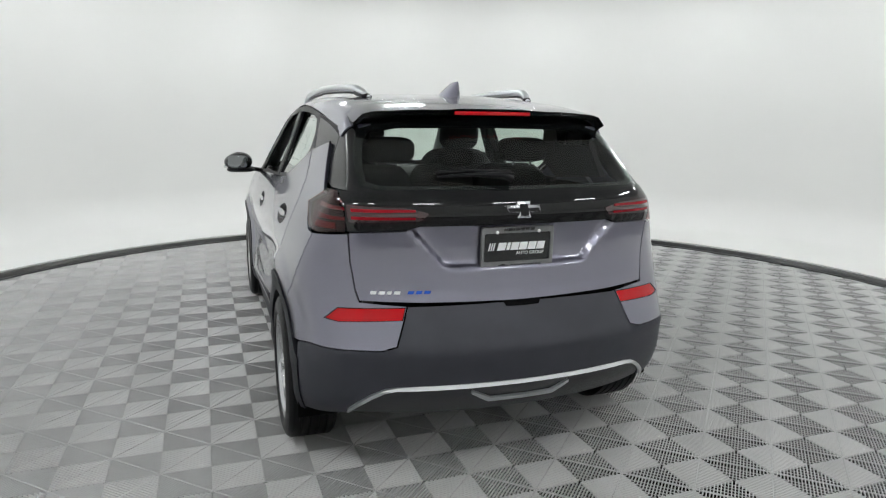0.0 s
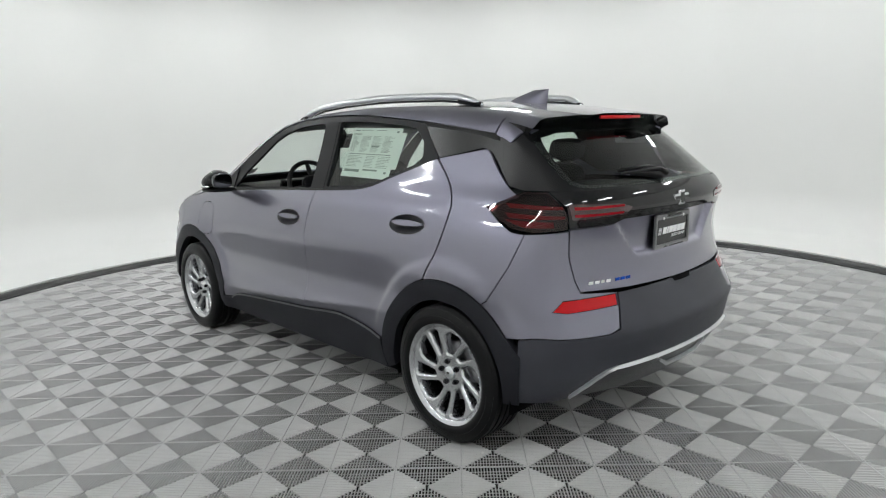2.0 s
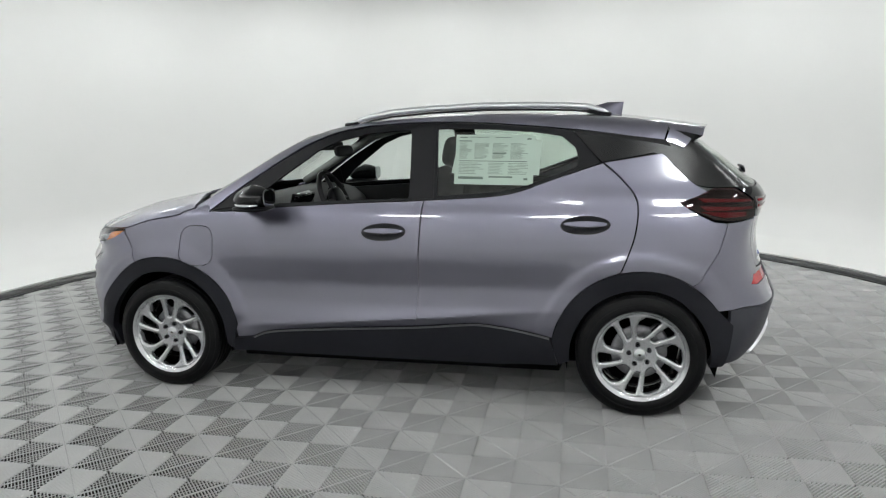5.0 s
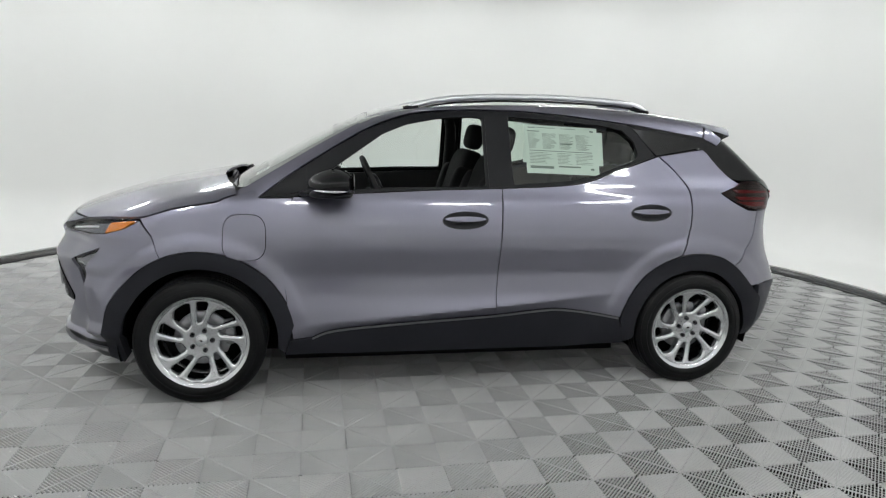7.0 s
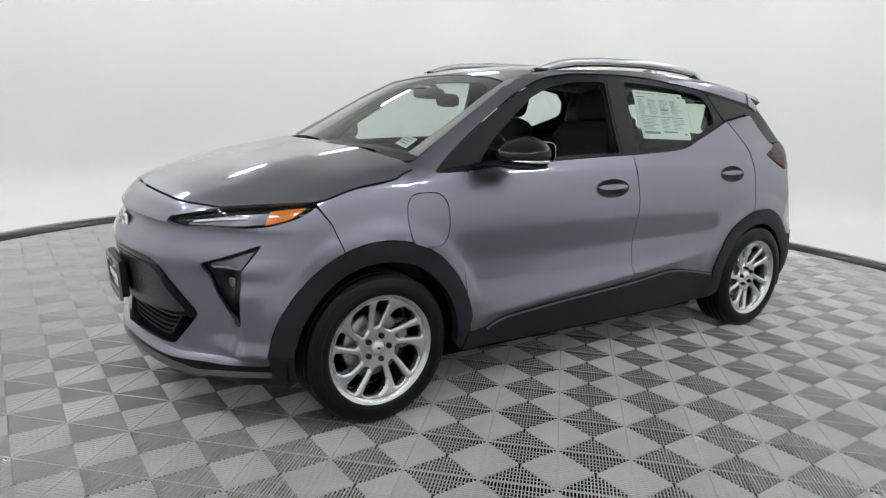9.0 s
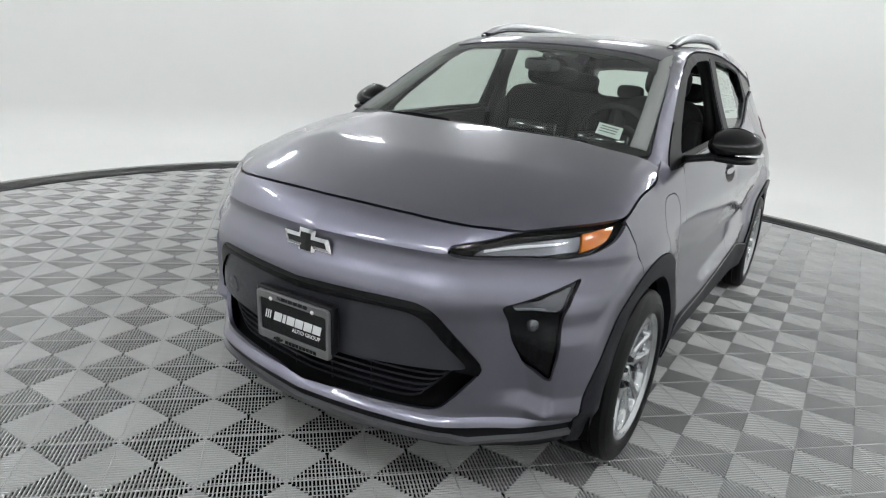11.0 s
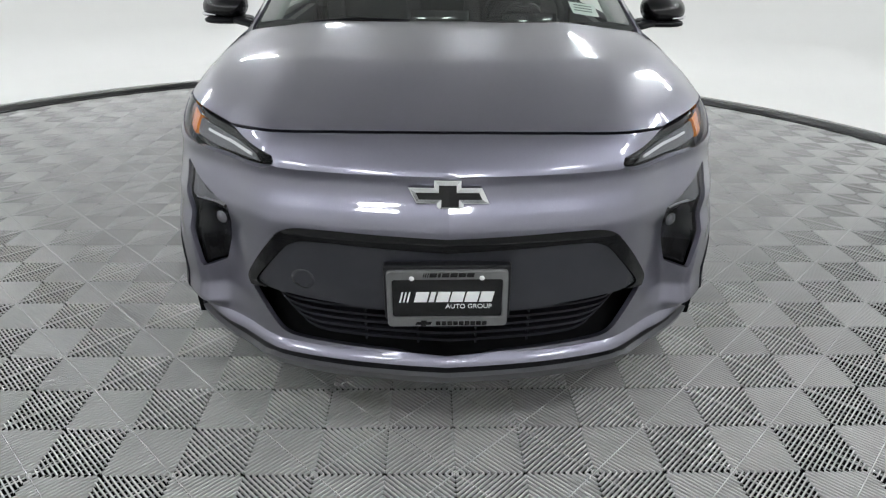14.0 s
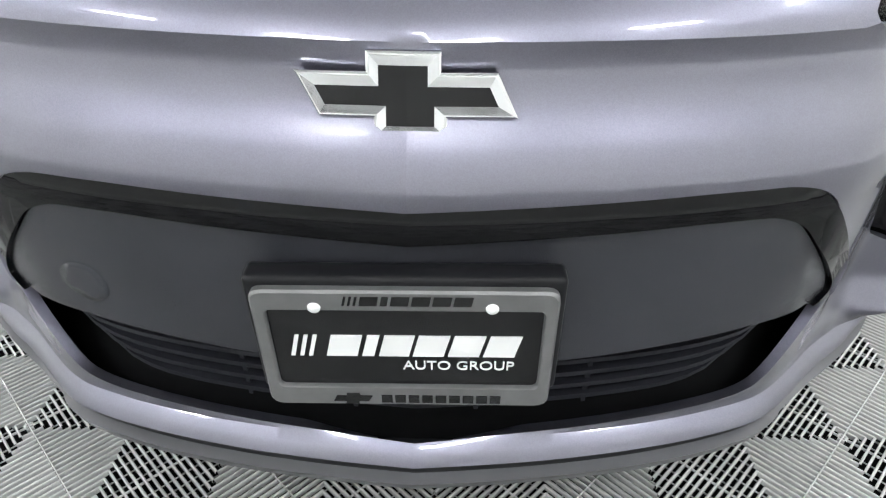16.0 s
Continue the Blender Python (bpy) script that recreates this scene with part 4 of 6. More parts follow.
panel("bumper_strip", sil, "satin_silver", CAR, sym=True, off=0.004, step=0.008, thick=0.012, gap=0.0, offset_fn=lambda u, v: 0.010 * np.clip((0.400 - v) / 0.05, 0, 1))
o = [rear(0, 0.742), rear(0.08, 0.742), rear(0.07, 0.722), rear(0, 0.720)]
panel("tailgate_latch", o, "under", CAR, sym=True, off=0.004, gap=0.0, thick=0.01)

# rear window, its black border, spoiler
glass_r = [rg(0, 1.168), rg(0.55, 1.170), rg(0.60, 1.185), rg(0.575, 1.36), rg(0.545, 1.405), rg(0.40, 1.425), rg(0, 1.43)]
rw = panel("rear_window", glass_r, "rear_glass", tail_gate, fn=green, sym=True, off=0.0, step=0.04, thick=0.0, flange=False, gap=0.0, label="dark tinted rear window")
rw.visible_shadow = False
border = [rg(0, 1.164), rg(0.66, 1.164), w3((-1.67, 0.69, 1.164)), w3((-1.590, 0.70, 1.180))] + [w3((-1.515, 0.68, 1.258)), w3((-1.440, 0.66, 1.335)), w3((-1.44, 0.64, 1.385)), rg(0.58, 1.425), rg(0, 1.45)]
inner = [rg(0, 1.182), rg(0.53, 1.184), rg(0.575, 1.20), rg(0.55, 1.34), rg(0.52, 1.385), rg(0.40, 1.405), rg(0, 1.41)]
panel("window_border", border + inner[::-1], "pillar", tail_gate, fn=green, sym=True, off=-0.004, step=0.025, gap=0.0, thick=0.012, label="gloss black border of the rear window")


def spoiler():
    bm = bmesh.new()
    nx, ny = 10, 32
    V, U = np.meshgrid(np.linspace(-1, 1, ny + 1), np.linspace(0, 1, nx + 1), indexing="ij")
    Y = 0.578 * V
    AY = np.abs(Y)
    X1 = -1.700 + 0.36 * AY ** 3 + 0.01 * (AY < 0.17) - 0.012 * np.exp(-((AY - 0.24) / 0.05) ** 2)
    X0 = -1.396 - 0.075 * (AY / 0.578) ** 2
    X = X0 + (X1 - X0) * U
    o = np.stack([X.ravel(), Y.ravel(), np.full(X.size, 1.1)], 1)
    f = lambda p: smax(np.abs(p[..., 1]) - side_width(p[..., 0], p[..., 2]) + 0.012, p[..., 2] - roof_top(p[..., 0], p[..., 1]), 0.055)
    Z = solve(f, o, np.tile([0.0, 0.0, 1.0], (X.size, 1)), 0.8)[:, 2].reshape(X.shape)
    Z = np.maximum(Z, 1.392 + 0.05 * (1 - U)) + 0.004 * U
    th = np.where(U < 0.7, 0.035 + 0.055 * np.sin(np.pi * np.minimum(1, U * 1.25)), 0.035 + 0.055 * np.sin(np.pi * 0.875) * (1 - (U - 0.7) / 0.3))
    th = np.maximum(0.016, th * (1 - U ** 6 * 0.6))
    top = [[bm.verts.new((X[j, i], Y[j, i], Z[j, i])) for i in range(nx + 1)] for j in range(ny + 1)]
    bot = [[bm.verts.new((X[j, i] + 0.025 * U[j, i], Y[j, i] * 0.985, Z[j, i] - th[j, i])) for i in range(nx + 1)] for j in range(ny + 1)]
    for A in range(ny):
        for i in range(nx):
            bm.faces.new((top[A][i], top[A][i + 1], top[A + 1][i + 1], top[A + 1][i]))
            bm.faces.new((bot[A][i], bot[A + 1][i], bot[A + 1][i + 1], bot[A][i + 1]))
        bm.faces.new((top[A][nx], bot[A][nx], bot[A + 1][nx], top[A + 1][nx]))
        bm.faces.new((top[A][0], top[A + 1][0], bot[A + 1][0], bot[A][0]))
    for s in (0, ny):
        for i in range(nx):
            bm.faces.new((top[s][i], bot[s][i], bot[s][i + 1], top[s][i + 1]))
    ob = part("spoiler", bm, "paint", tail_gate, "grey-violet roof spoiler with gloss black underside")
    ob.data.materials.append(M["gloss"])
    for p in ob.data.polygons:
        if p.normal.z < 0.35:
            p.material_index = 1
    sharp(ob, 35)
    bm = bmesh.new()
    box(bm, (0.012, 0.34, 0.015), pose(-1.694, 0, 1.457), 0.003)
    part("brake_light", bm, "red", ob, "slim red high brake light")


def pillar_filler(s):
    """Dark inner corner between roof, pillar and spoiler."""
    bm = bmesh.new()
    v = [bm.verts.new((x, s * y, z)) for x in (-1.35, -1.54) for y, z in ((0.50, 1.32), (0.572, 1.32), (0.532, 1.438), (0.47, 1.438))]
    for f in ((0, 1, 2, 3), (7, 6, 5, 4), (0, 4, 5, 1), (1, 5, 6, 2), (2, 6, 7, 3), (3, 7, 4, 0)):
        bm.faces.new([v[i] for i in f])
    bmesh.ops.recalc_face_normals(bm, faces=bm.faces)
    bmesh.ops.bevel(bm, geom=bm.edges[:], offset=0.006, segments=2, affect="EDGES")
    part("pillar_filler", bm, "pillar", CAR)


spoiler()
cheek_poly = [gz(-1.447, 1.391), gz(-1.49, 1.378), gz(-1.536, 1.356), gz(-1.562, 1.378), gz(-1.60, 1.408), gy(-1.60, 0.548), gy(-1.478, 0.556)]
both("spoiler_cheek", cheek_poly, "paint", CAR, domain="fan", fn=green, off=0.003, step=0.02, gap=0.001, thick=0.03, label="painted side cheek of the spoiler")
pillar_filler(1)
pillar_filler(-1)


# ---- dark inner body, wheel housings and floor pan ----
inner = [(A_NOSE, 0.27), (A_NOSE, 0.905), w3((1.93, 0.50, 0.905)), w3((1.7, 0.78, 0.92)), (1.44, 0.96), (1.2, 1.01), (0.9, 1.03), (0.2, 1.07), (-0.3, 1.085), (-0.7, 1.11), (-1.1, 1.15), (-1.40, 1.15),
         w3((-1.7, 0.70, 1.13)), rear(0.4, 1.14), (-A_NOSE, 1.14), (-A_NOSE, 0.30), rear(0.55, 0.31), w3((-1.72, 0.75, 0.30))] + circle(1, 0.40, 175, 5, 20) + [(-0.9, 0.27), (0.88, 0.27)] + circle(0, 0.41, 175, 5, 20) + [w3((1.83, 0.76, 0.27))]
panel("inner_body", inner, "under", CAR, off=-0.055, sym=True, step=0.06, gap=0.0, flange=False, label="black inner body behind the shut lines")
bm = bmesh.new()
prism(bm, [(-1.55, -0.50), (-0.95, -0.55), (-0.93, -0.71), (0.93, -0.71), (0.95, -0.55), (1.80, -0.48), (1.80, 0.48), (0.95, 0.55), (0.93, 0.71), (-0.93, 0.71), (-0.95, 0.55), (-1.55, 0.50)], 0.10,
      Matrix(((1, 0, 0, 0), (0, 0, 1, 0), (0, 1, 0, 0.17), (0, 0, 0, 1))))
part("floor_pan", bm, "under", CAR)
bm = bmesh.new()
box(bm, (0.45, 1.04, 0.03), pose(1.60, 0, 0.94, 0, 9, 0), 0.01)
part("engine_bay_cover", bm, "under", CAR)


def housing(hub, name):
    bm = bmesh.new()
    hx, hz = HUBS[hub]
    r = 0.395 if hub == 0 else 0.375
    n = 26
    for y0, y1 in ((0.42, 0.835),):
        a = [(hx + r * math.cos(math.pi * (i / n * 1.16 - 0.08)), hz + r * math.sin(math.pi * (i / n * 1.16 - 0.08))) for i in range(n + 1)]
        A = [bm.verts.new((x, y0, z)) for x, z in a]
        B = [bm.verts.new((x, y1, z)) for x, z in a]
        for i in range(n):
            bm.faces.new((A[i], A[i + 1], B[i + 1], B[i]))
        c = bm.verts.new((hx, y0, hz))
        for i in range(n):
            bm.faces.new((c, A[i + 1], A[i]))
    o = part(name, bm, "under", CAR, "black wheel housing liner")
    mirrored(o)


housing(0, "front_wheel_housing")
housing(1, "rear_wheel_housing")


# ---- wheels ----
def make_wheel():
    w = new("wheel")
    w["label"] = "ten-spoke bright silver alloy wheel with black tyre"
    bm = bmesh.new()
    R, hw = 0.3235, 0.108
    prof = [(0.234, -0.098), (0.242, -0.106), (0.262, -hw - 0.004), (0.292, -hw), (0.312, -0.098)]
    for k in range(5):
        c = -0.072 + 0.036 * k
        prof += [(R - 0.0006 * abs(c) * 80 * abs(c), c - 0.013), (R - 0.0006 * abs(c) * 80 * abs(c), c + 0.013), (R - 0.009, c + 0.0145), (R - 0.009, c + 0.0215)] if k < 4 else [(R - 0.0015, c - 0.013), (R - 0.002, c + 0.013)]
    prof += [(0.312, 0.098), (0.307, 0.1015), (0.306, 0.1005), (0.292, hw), (0.276, hw + 0.003), (0.2745, hw + 0.0015), (0.262, hw + 0.004), (0.250, hw + 0.002), (0.243, 0.106), (0.236, 0.099), (0.234, 0.0)]
    lathe(bm, prof, 72)
    sharp(part("tyre", bm, "rubber", w, "black road tyre with straight grooves"), 30)
    bm = bmesh.new()
    lathe(bm, [(r * 1.05, y) for r, y in ((0.205, -0.10), (0.222, -0.10), (0.2255, -0.098), (0.2255, -0.06), (0.205, -0.045), (0.198, 0.02), (0.203, 0.078), (0.208, 0.088), (0.2165, 0.096), (0.2265, 0.1015), (0.2285, 0.0985), (0.2265, 0.095), (0.222, 0.094), (0.222, 0.05))], 72)
    rim_ob = sharp(part("rim", bm, "alloy", w, "bright silver alloy rim"), 30)

    # cast face: five wide and five narrow swept windows between ten spokes
    from mathutils.geometry import delaunay_2d_cdt
    R0 = 0.2275
    wide = [(0.38, 69), (0.62, 68.5), (0.76, 64), (0.865, 54), (0.885, 39), (0.86, 32), (0.62, 37), (0.40, 47.5)]
    slim = [(0.40, 28.5), (0.65, 24.5), (0.88, 21.5), (0.885, 10), (0.85, 6), (0.66, 8.5), (0.42, 15.5)]
    loops = [[(R0 * math.cos(2 * math.pi * i / 90), R0 * math.sin(2 * math.pi * i / 90)) for i in range(90)]]
    for k in range(5):
        for o_ in (wide, slim):
            q = [(-r * 0.2345 * math.cos(radians(a + 72 * k)), r * 0.2345 * math.sin(radians(a + 72 * k))) for r, a in o_]
            loops.append(dense(rounded(q, 0.009, 3), 0.006))
    verts = [p_ for l in loops for p_ in l]
    edges, n0 = [], 0
    for l in loops:
        edges += [(n0 + i, n0 + (i + 1) % len(l)) for i in range(len(l))]
        n0 += len(l)
    st = 0.0055
    gx, gy_ = np.meshgrid(np.arange(-R0, R0, st), np.arange(-R0, R0, st))
    G = np.stack([(gx + (np.arange(gx.shape[0])[:, None] % 2) * st / 2).ravel(), gy_.ravel()], 1)
    B = np.array(verts)
    near = np.min(np.hypot(G[:, None, 0] - B[None, :, 0], G[:, None, 1] - B[None, :, 1]), 1)
    keep = inside(loops[0], G) & (near > st * 0.5)
    for l in loops[1:]:
        keep &= ~inside(l, G)
    v2, _, f2, *_ = delaunay_2d_cdt([Vector(v) for v in verts] + [Vector(g) for g in G[keep]], edges, [], 0, 1e-6)
    V = np.array([tuple(v) for v in v2])
    cen = np.array([V[list(f)].mean(0) for f in f2])
    ok = inside(loops[0], cen)
    for l in loops[1:]:
        ok &= ~inside(l, cen)
    F = [tuple(f) for f, o_ in zip(f2, ok) if o_]
    W_ = np.array([p_ for l in loops[1:] for p_ in l])
    edge_d = np.min(np.hypot(V[:, None, 0] - W_[None, :, 0], V[:, None, 1] - W_[None, :, 1]), 1)
    rr = np.hypot(V[:, 0], V[:, 1])
    Y = 0.060 + 0.030 * (rr / R0) ** 1.6 - 0.009 * np.clip(1 - edge_d / 0.010, 0, 1) ** 1.5 - 0.004 * np.clip((rr - 0.214) / 0.0135, 0, 1)
    count_e = {}
    for f in F:
        for i in range(len(f)):
            e_ = tuple(sorted((f[i], f[(i + 1) % len(f)])))
            count_e[e_] = count_e.get(e_, 0) + 1
    turn = (np.degrees(np.arctan2(cen[:, 1], -cen[:, 0])) + 14 * (1 - np.hypot(cen[:, 0], cen[:, 1]) / R0) * -1) % 72
    sector = np.floor(((np.degrees(np.arctan2(cen[:, 1], -cen[:, 0])) - 14 * (1 - np.hypot(cen[:, 0], cen[:, 1]) / R0)) % 360 - 14) / 72) * 2 + ((turn - 14) % 72 > 33)
    sector = [int(s_) % 10 for s_, o_ in zip(sector, ok) if o_]
    for k in range(10):
        bm = bmesh.new()
        vm = {}
        for f, s_ in zip(F, sector):
            if s_ != k:
                continue
            for i in f:
                if i not in vm:
                    vm[i] = bm.verts.new((V[i, 0], Y[i], V[i, 1]))
            bm.faces.new([vm[i] for i in f])
        low = {}
        for f, s_ in zip(F, sector):
            if s_ != k:
                continue
            for i in range(len(f)):
                a, b_ = f[i], f[(i + 1) % len(f)]
                if count_e[tuple(sorted((a, b_)))] == 1 and rr[a] < R0 - 0.001:
                    for q in (a, b_):
                        if q not in low:
                            low[q] = bm.verts.new((V[q, 0], Y[q] - 0.034, V[q, 1]))
                    bm.faces.new((vm[b_], vm[a], low[a], low[b_]))
        sharp(part("spoke", bm, "alloy", rim_ob), 40)
    bm = bmesh.new()
    lathe(bm, [(0.0, 0.063), (0.030, 0.063), (0.034, 0.061), (0.060, 0.0615), (0.064, 0.055), (0.064, 0.02), (0.0, 0.02)], 40)
    sharp(part("hub", bm, "alloy", w), 30)
    bm = bmesh.new()
    lathe(bm, [(0.0, 0.0715), (0.024, 0.0705), (0.028, 0.067), (0.028, 0.060)], 32)
    cap = part("centre_cap", bm, "satin_silver", w, "silver centre cap with a small dark mark")
    bm = bmesh.new()
    prism(bm, [(-0.014, -0.004), (-0.004, -0.003), (-0.004, -0.006), (0.004, -0.005), (0.004, -0.001), (0.014, 0.004), (0.004, 0.003), (0.004, 0.006), (-0.004, 0.005), (-0.004, 0.001)], 0.0015, pose(0, 0.0708, 0))
    part("cap_mark", bm, "gloss", cap)
    for k in range(5):
        a = 2 * math.pi * k / 5 + 0.62
        m = Matrix.Translation((0.053 * math.cos(a), 0, 0.053 * math.sin(a)))
        bm = bmesh.new()
        lathe(bm, [(0.0, 0.079), (0.006, 0.079), (0.0085, 0.076), (0.009, 0.062)], 6, m)
        lathe(bm, [(0.0105, 0.0685), (0.0125, 0.0675), (0.0125, 0.06)], 16, m)
        sharp(part("wheel_nut", bm, "nut", w), 30)
    bm = bmesh.new()
    lathe(bm, [(0.07, 0.0), (0.072, 0.018), (0.138, 0.018), (0.14, 0.014), (0.14, 0.0)], 48)
    part("brake_disc", bm, "steel", w, "grey steel brake disc")
    bm = bmesh.new()
    box(bm, (0.05, 0.05, 0.13), pose(-0.135, 0.012, 0.03, 0, 8, 0), 0.012)
    part("brake_caliper", bm, "steel", w)
    bm = bmesh.new()
    lathe(bm, [(0.0, -0.09), (0.15, -0.09), (0.205, -0.06)], 32)
    part("inner_barrel", bm, "under", w)
    w.parent = CAR
    return w


W0 = make_wheel()
W0.matrix_world = pose(1.3375, 0.762, 0.3235)
for hx, s, spin in ((-1.3375, 1, 28), (1.3375, -1, 14), (-1.3375, -1, 50)):
    m = copy_thing(W0, Matrix())
    m.parent = CAR
    m.matrix_world = Matrix.Translation((hx, 0.762 * s, 0.3235)) @ Euler((0, radians(spin), 0 if s > 0 else math.pi)).to_matrix().to_4x4()


# ---- mirrors, rails, fin, wipers ----
def blob(bm, centre, size, e1=0.7, e2=0.8, n=20, m=28, shape=None):
    """A rounded box with soft corners."""
    cx, cy, cz = centre
    rows = []
    pw = lambda v, e: math.copysign(abs(v) ** e, v)
    for i in range(n + 1):
        ph = -math.pi / 2 + math.pi * i / n
        r = []
        for j in range(m):
            t = 2 * math.pi * j / m
            p = Vector((pw(math.cos(ph), e1) * pw(math.cos(t), e2), pw(math.cos(ph), e1) * pw(math.sin(t), e2), pw(math.sin(ph), e1)))
            if shape:
                p = shape(p)
            r.append(bm.verts.new((cx + p.x * size[0], cy + p.y * size[1], cz + p.z * size[2])))
        rows.append(r)
    for A, B in zip(rows, rows[1:]):
        for j in range(m):
            bm.faces.new((A[j], A[(j + 1) % m], B[(j + 1) % m], B[j]))
    bmesh.ops.remove_doubles(bm, verts=bm.verts[:], dist=1e-5)


def door_mirror():
    bm = bmesh.new()

    def cap(p):
        q = p.copy()
        q.z = p.z * (1 - 0.22 * max(0, p.y) - 0.22 * max(0, p.x)) - 0.10 * max(0, p.y) - 0.12 * max(0, p.x)
        q.x = p.x * (1 - 0.14 * max(0, p.y)) - 0.10 * p.y - (0.10 * p.z if p.x > 0 else 0)
        q.y = p.y - 0.22 * max(0, p.x)
        return q

    blob(bm, (0.695, 0.942, 1.140), (0.112, 0.096, 0.066), 0.88, 0.80, 22, 36, cap)
    mi = part("door_mirror", bm, "pillar", CAR, "gloss black door mirror with chrome signal strip")
    bm = bmesh.new()
    blob(bm, (0.695, 0.925, 1.081), (0.105, 0.098, 0.017), 0.7, 0.7, 10, 28)
    part("mirror_base", bm, "satin", mi)
    bm = bmesh.new()
    sweep(bm, [(0.83, 0.775, 1.066), (0.815, 0.81, 1.074), (0.79, 0.85, 1.081), (0.75, 0.89, 1.084)], [0.030, 0.030, 0.030, 0.030], 12, 0.5)
    part("mirror_arm", bm, "satin", mi)
    bm = bmesh.new()
    sweep(bm, [(0.785, 0.955, 1.103), (0.765, 0.985, 1.104), (0.735, 1.015, 1.104), (0.695, 1.032, 1.104), (0.65, 1.034, 1.105), (0.62, 1.02, 1.106)], [0.006, 0.008, 0.010, 0.011, 0.010, 0.007], 10, 0.8)
    part("signal_strip", bm, "chrome", mi, "chrome-like signal strip")
    bm = bmesh.new()
    blob(bm, (0.588, 0.948, 1.141), (0.005, 0.068, 0.046), 0.6, 0.6, 12, 24)
    part("mirror_glass", bm, "mirror", mi, "dark mirror glass")
    t = mirrored(mi)
    for o in list(mi.children):
        mirrored(o).parent = t


door_mirror()
sail = [gz(1.03, 1.05), gz(0.90, 1.15), gz(0.815, 1.205), gz(0.81, 1.075)]
both("mirror_sail", sail, "satin", CAR, domain="fan", fn=green, off=0.002, gap=0.001, step=0.03, label="gloss black corner trim behind the mirror")


def roof_z(x, y):
    return float(solve(green, np.array([[x, y, 1.1]]), np.array([[0.0, 0.0, 1.0]]), 0.8)[0][2])


def roof_rail():
    xs = [0.30, 0.22, 0.14, 0.02, -0.2, -0.5, -0.75, -0.95, -1.06, -1.13, -1.18]
    ys = [0.505, 0.509, 0.513, 0.517, 0.518, 0.507, 0.487, 0.463, 0.443, 0.425, 0.411]
    lift = [0.002, 0.018, 0.031, 0.041, 0.046, 0.046, 0.045, 0.043, 0.038, 0.022, 0.001]
    bm = bmesh.new()
    sweep(bm, [(x, y, roof_z(x, y) + l) for x, y, l in zip(xs, ys, lift)], [0.012, 0.017, 0.019, 0.020, 0.020, 0.020, 0.020, 0.020, 0.020, 0.018, 0.012], 12, 0.85)
    r = part("roof_rail", bm, "satin_silver", CAR, "satin silver roof rail with dark feet")
    for sl in (slice(0, 2), slice(8, 11)):
        bm = bmesh.new()
        sweep(bm, [(x, y, roof_z(x, y) + l * 0.5) for x, y, l in list(zip(xs, ys, lift))[sl]], 0.017, 10, 0.9)
        part("rail_foot", bm, "satin", r)
    bm = bmesh.new()
    sweep(bm, [(x, y - 0.002, roof_z(x, y) + l - 0.024) for x, y, l in list(zip(xs, ys, lift))[1:-1]], 0.007, 8, 0.8)
    part("rail_underside", bm, "satin", r)
    t = mirrored(r)
    for o in list(r.children):
        mirrored(o).parent = t


roof_rail()


def shark_fin():
    bm = bmesh.new()
    rows = []
    for i in range(9):
        u = i / 8
        x0, x1 = -1.005 - 0.17 * u ** 1.7, -1.258 - 0.012 * u
        z = roof_z(-1.15, 0) - 0.008 + 0.070 * u
        half = 0.042 * (1 - u) ** 0.65 + 0.004
        ring_ = []
        for k in range(14):
            t = 2 * math.pi * k / 14
            cx = (x0 + x1) / 2 + (x0 - x1) / 2 * math.cos(t)
            ring_.append(bm.verts.new((cx, half * math.sin(t) * (1 - 0.45 * max(0, math.cos(t))), z - 0.012 * (1 - u) * 0 + (roof_z(cx, 0) - roof_z(-1.15, 0)) * (1 - u))))
        rows.append(ring_)
    for A, B in zip(rows, rows[1:]):
        for k in range(14):
            bm.faces.new((A[k], A[(k + 1) % 14], B[(k + 1) % 14], B[k]))
    bm.faces.new(rows[-1])
    sharp(part("roof_aerial", bm, "paint", CAR, "small shark-fin roof aerial in body colour"), 45)


shark_fin()


def ws_point(x, y, lift=0.012):
    return (x, y, roof_z(x, y) + lift)


for pts, nm in (([(1.205, -0.55, 1.098), (1.195, -0.47, 1.118), (1.185, -0.32, 1.130), (1.19, -0.13, 1.126)], "windshield_wiper"), ([(1.26, 0.02, 1.108), (1.235, 0.10, 1.122), (1.22, 0.3, 1.122), (1.20, 0.5, 1.118)], "windshield_wiper")):
    bm = bmesh.new()
    sweep(bm, pts, [0.012, 0.009, 0.007, 0.005], 8, 0.7)
    wi = part(nm, bm, "satin", CAR, "black windshield wiper")
    bm = bmesh.new()
    sweep(bm, [(p[0] - 0.012, p[1], p[2] - 0.008) for p in pts[1:]], 0.004, 6)
    part("blade", bm, "rubber", wi)
bm = bmesh.new()
cowl_f = [(1.278, 0.0), (1.275, 0.18), (1.26, 0.36), (1.22, 0.56), (1.17, 0.69)]
rows = []
for x, y in cowl_f:
    rows.append([(x + 0.01, y, 1.072 - 0.02 * y), (x - 0.04, y, 1.066 - 0.02 * y), (x - 0.09, y * 0.98, 1.075 - 0.03 * y), (x - 0.14, y * 0.97, 1.09 - 0.03 * y)])
vs = [[bm.verts.new((x, s * y, z)) for x, y, z in r] for s, rr in ((-1, rows[::-1]), (1, rows[1:])) for r in rr]
for A, B in zip(vs, vs[1:]):
    for k in range(3):
        bm.faces.new((A[k], A[k + 1], B[k + 1], B[k]))
part("cowl", bm, "satin", CAR, "black cowl panel below the windshield")
bm = bmesh.new()
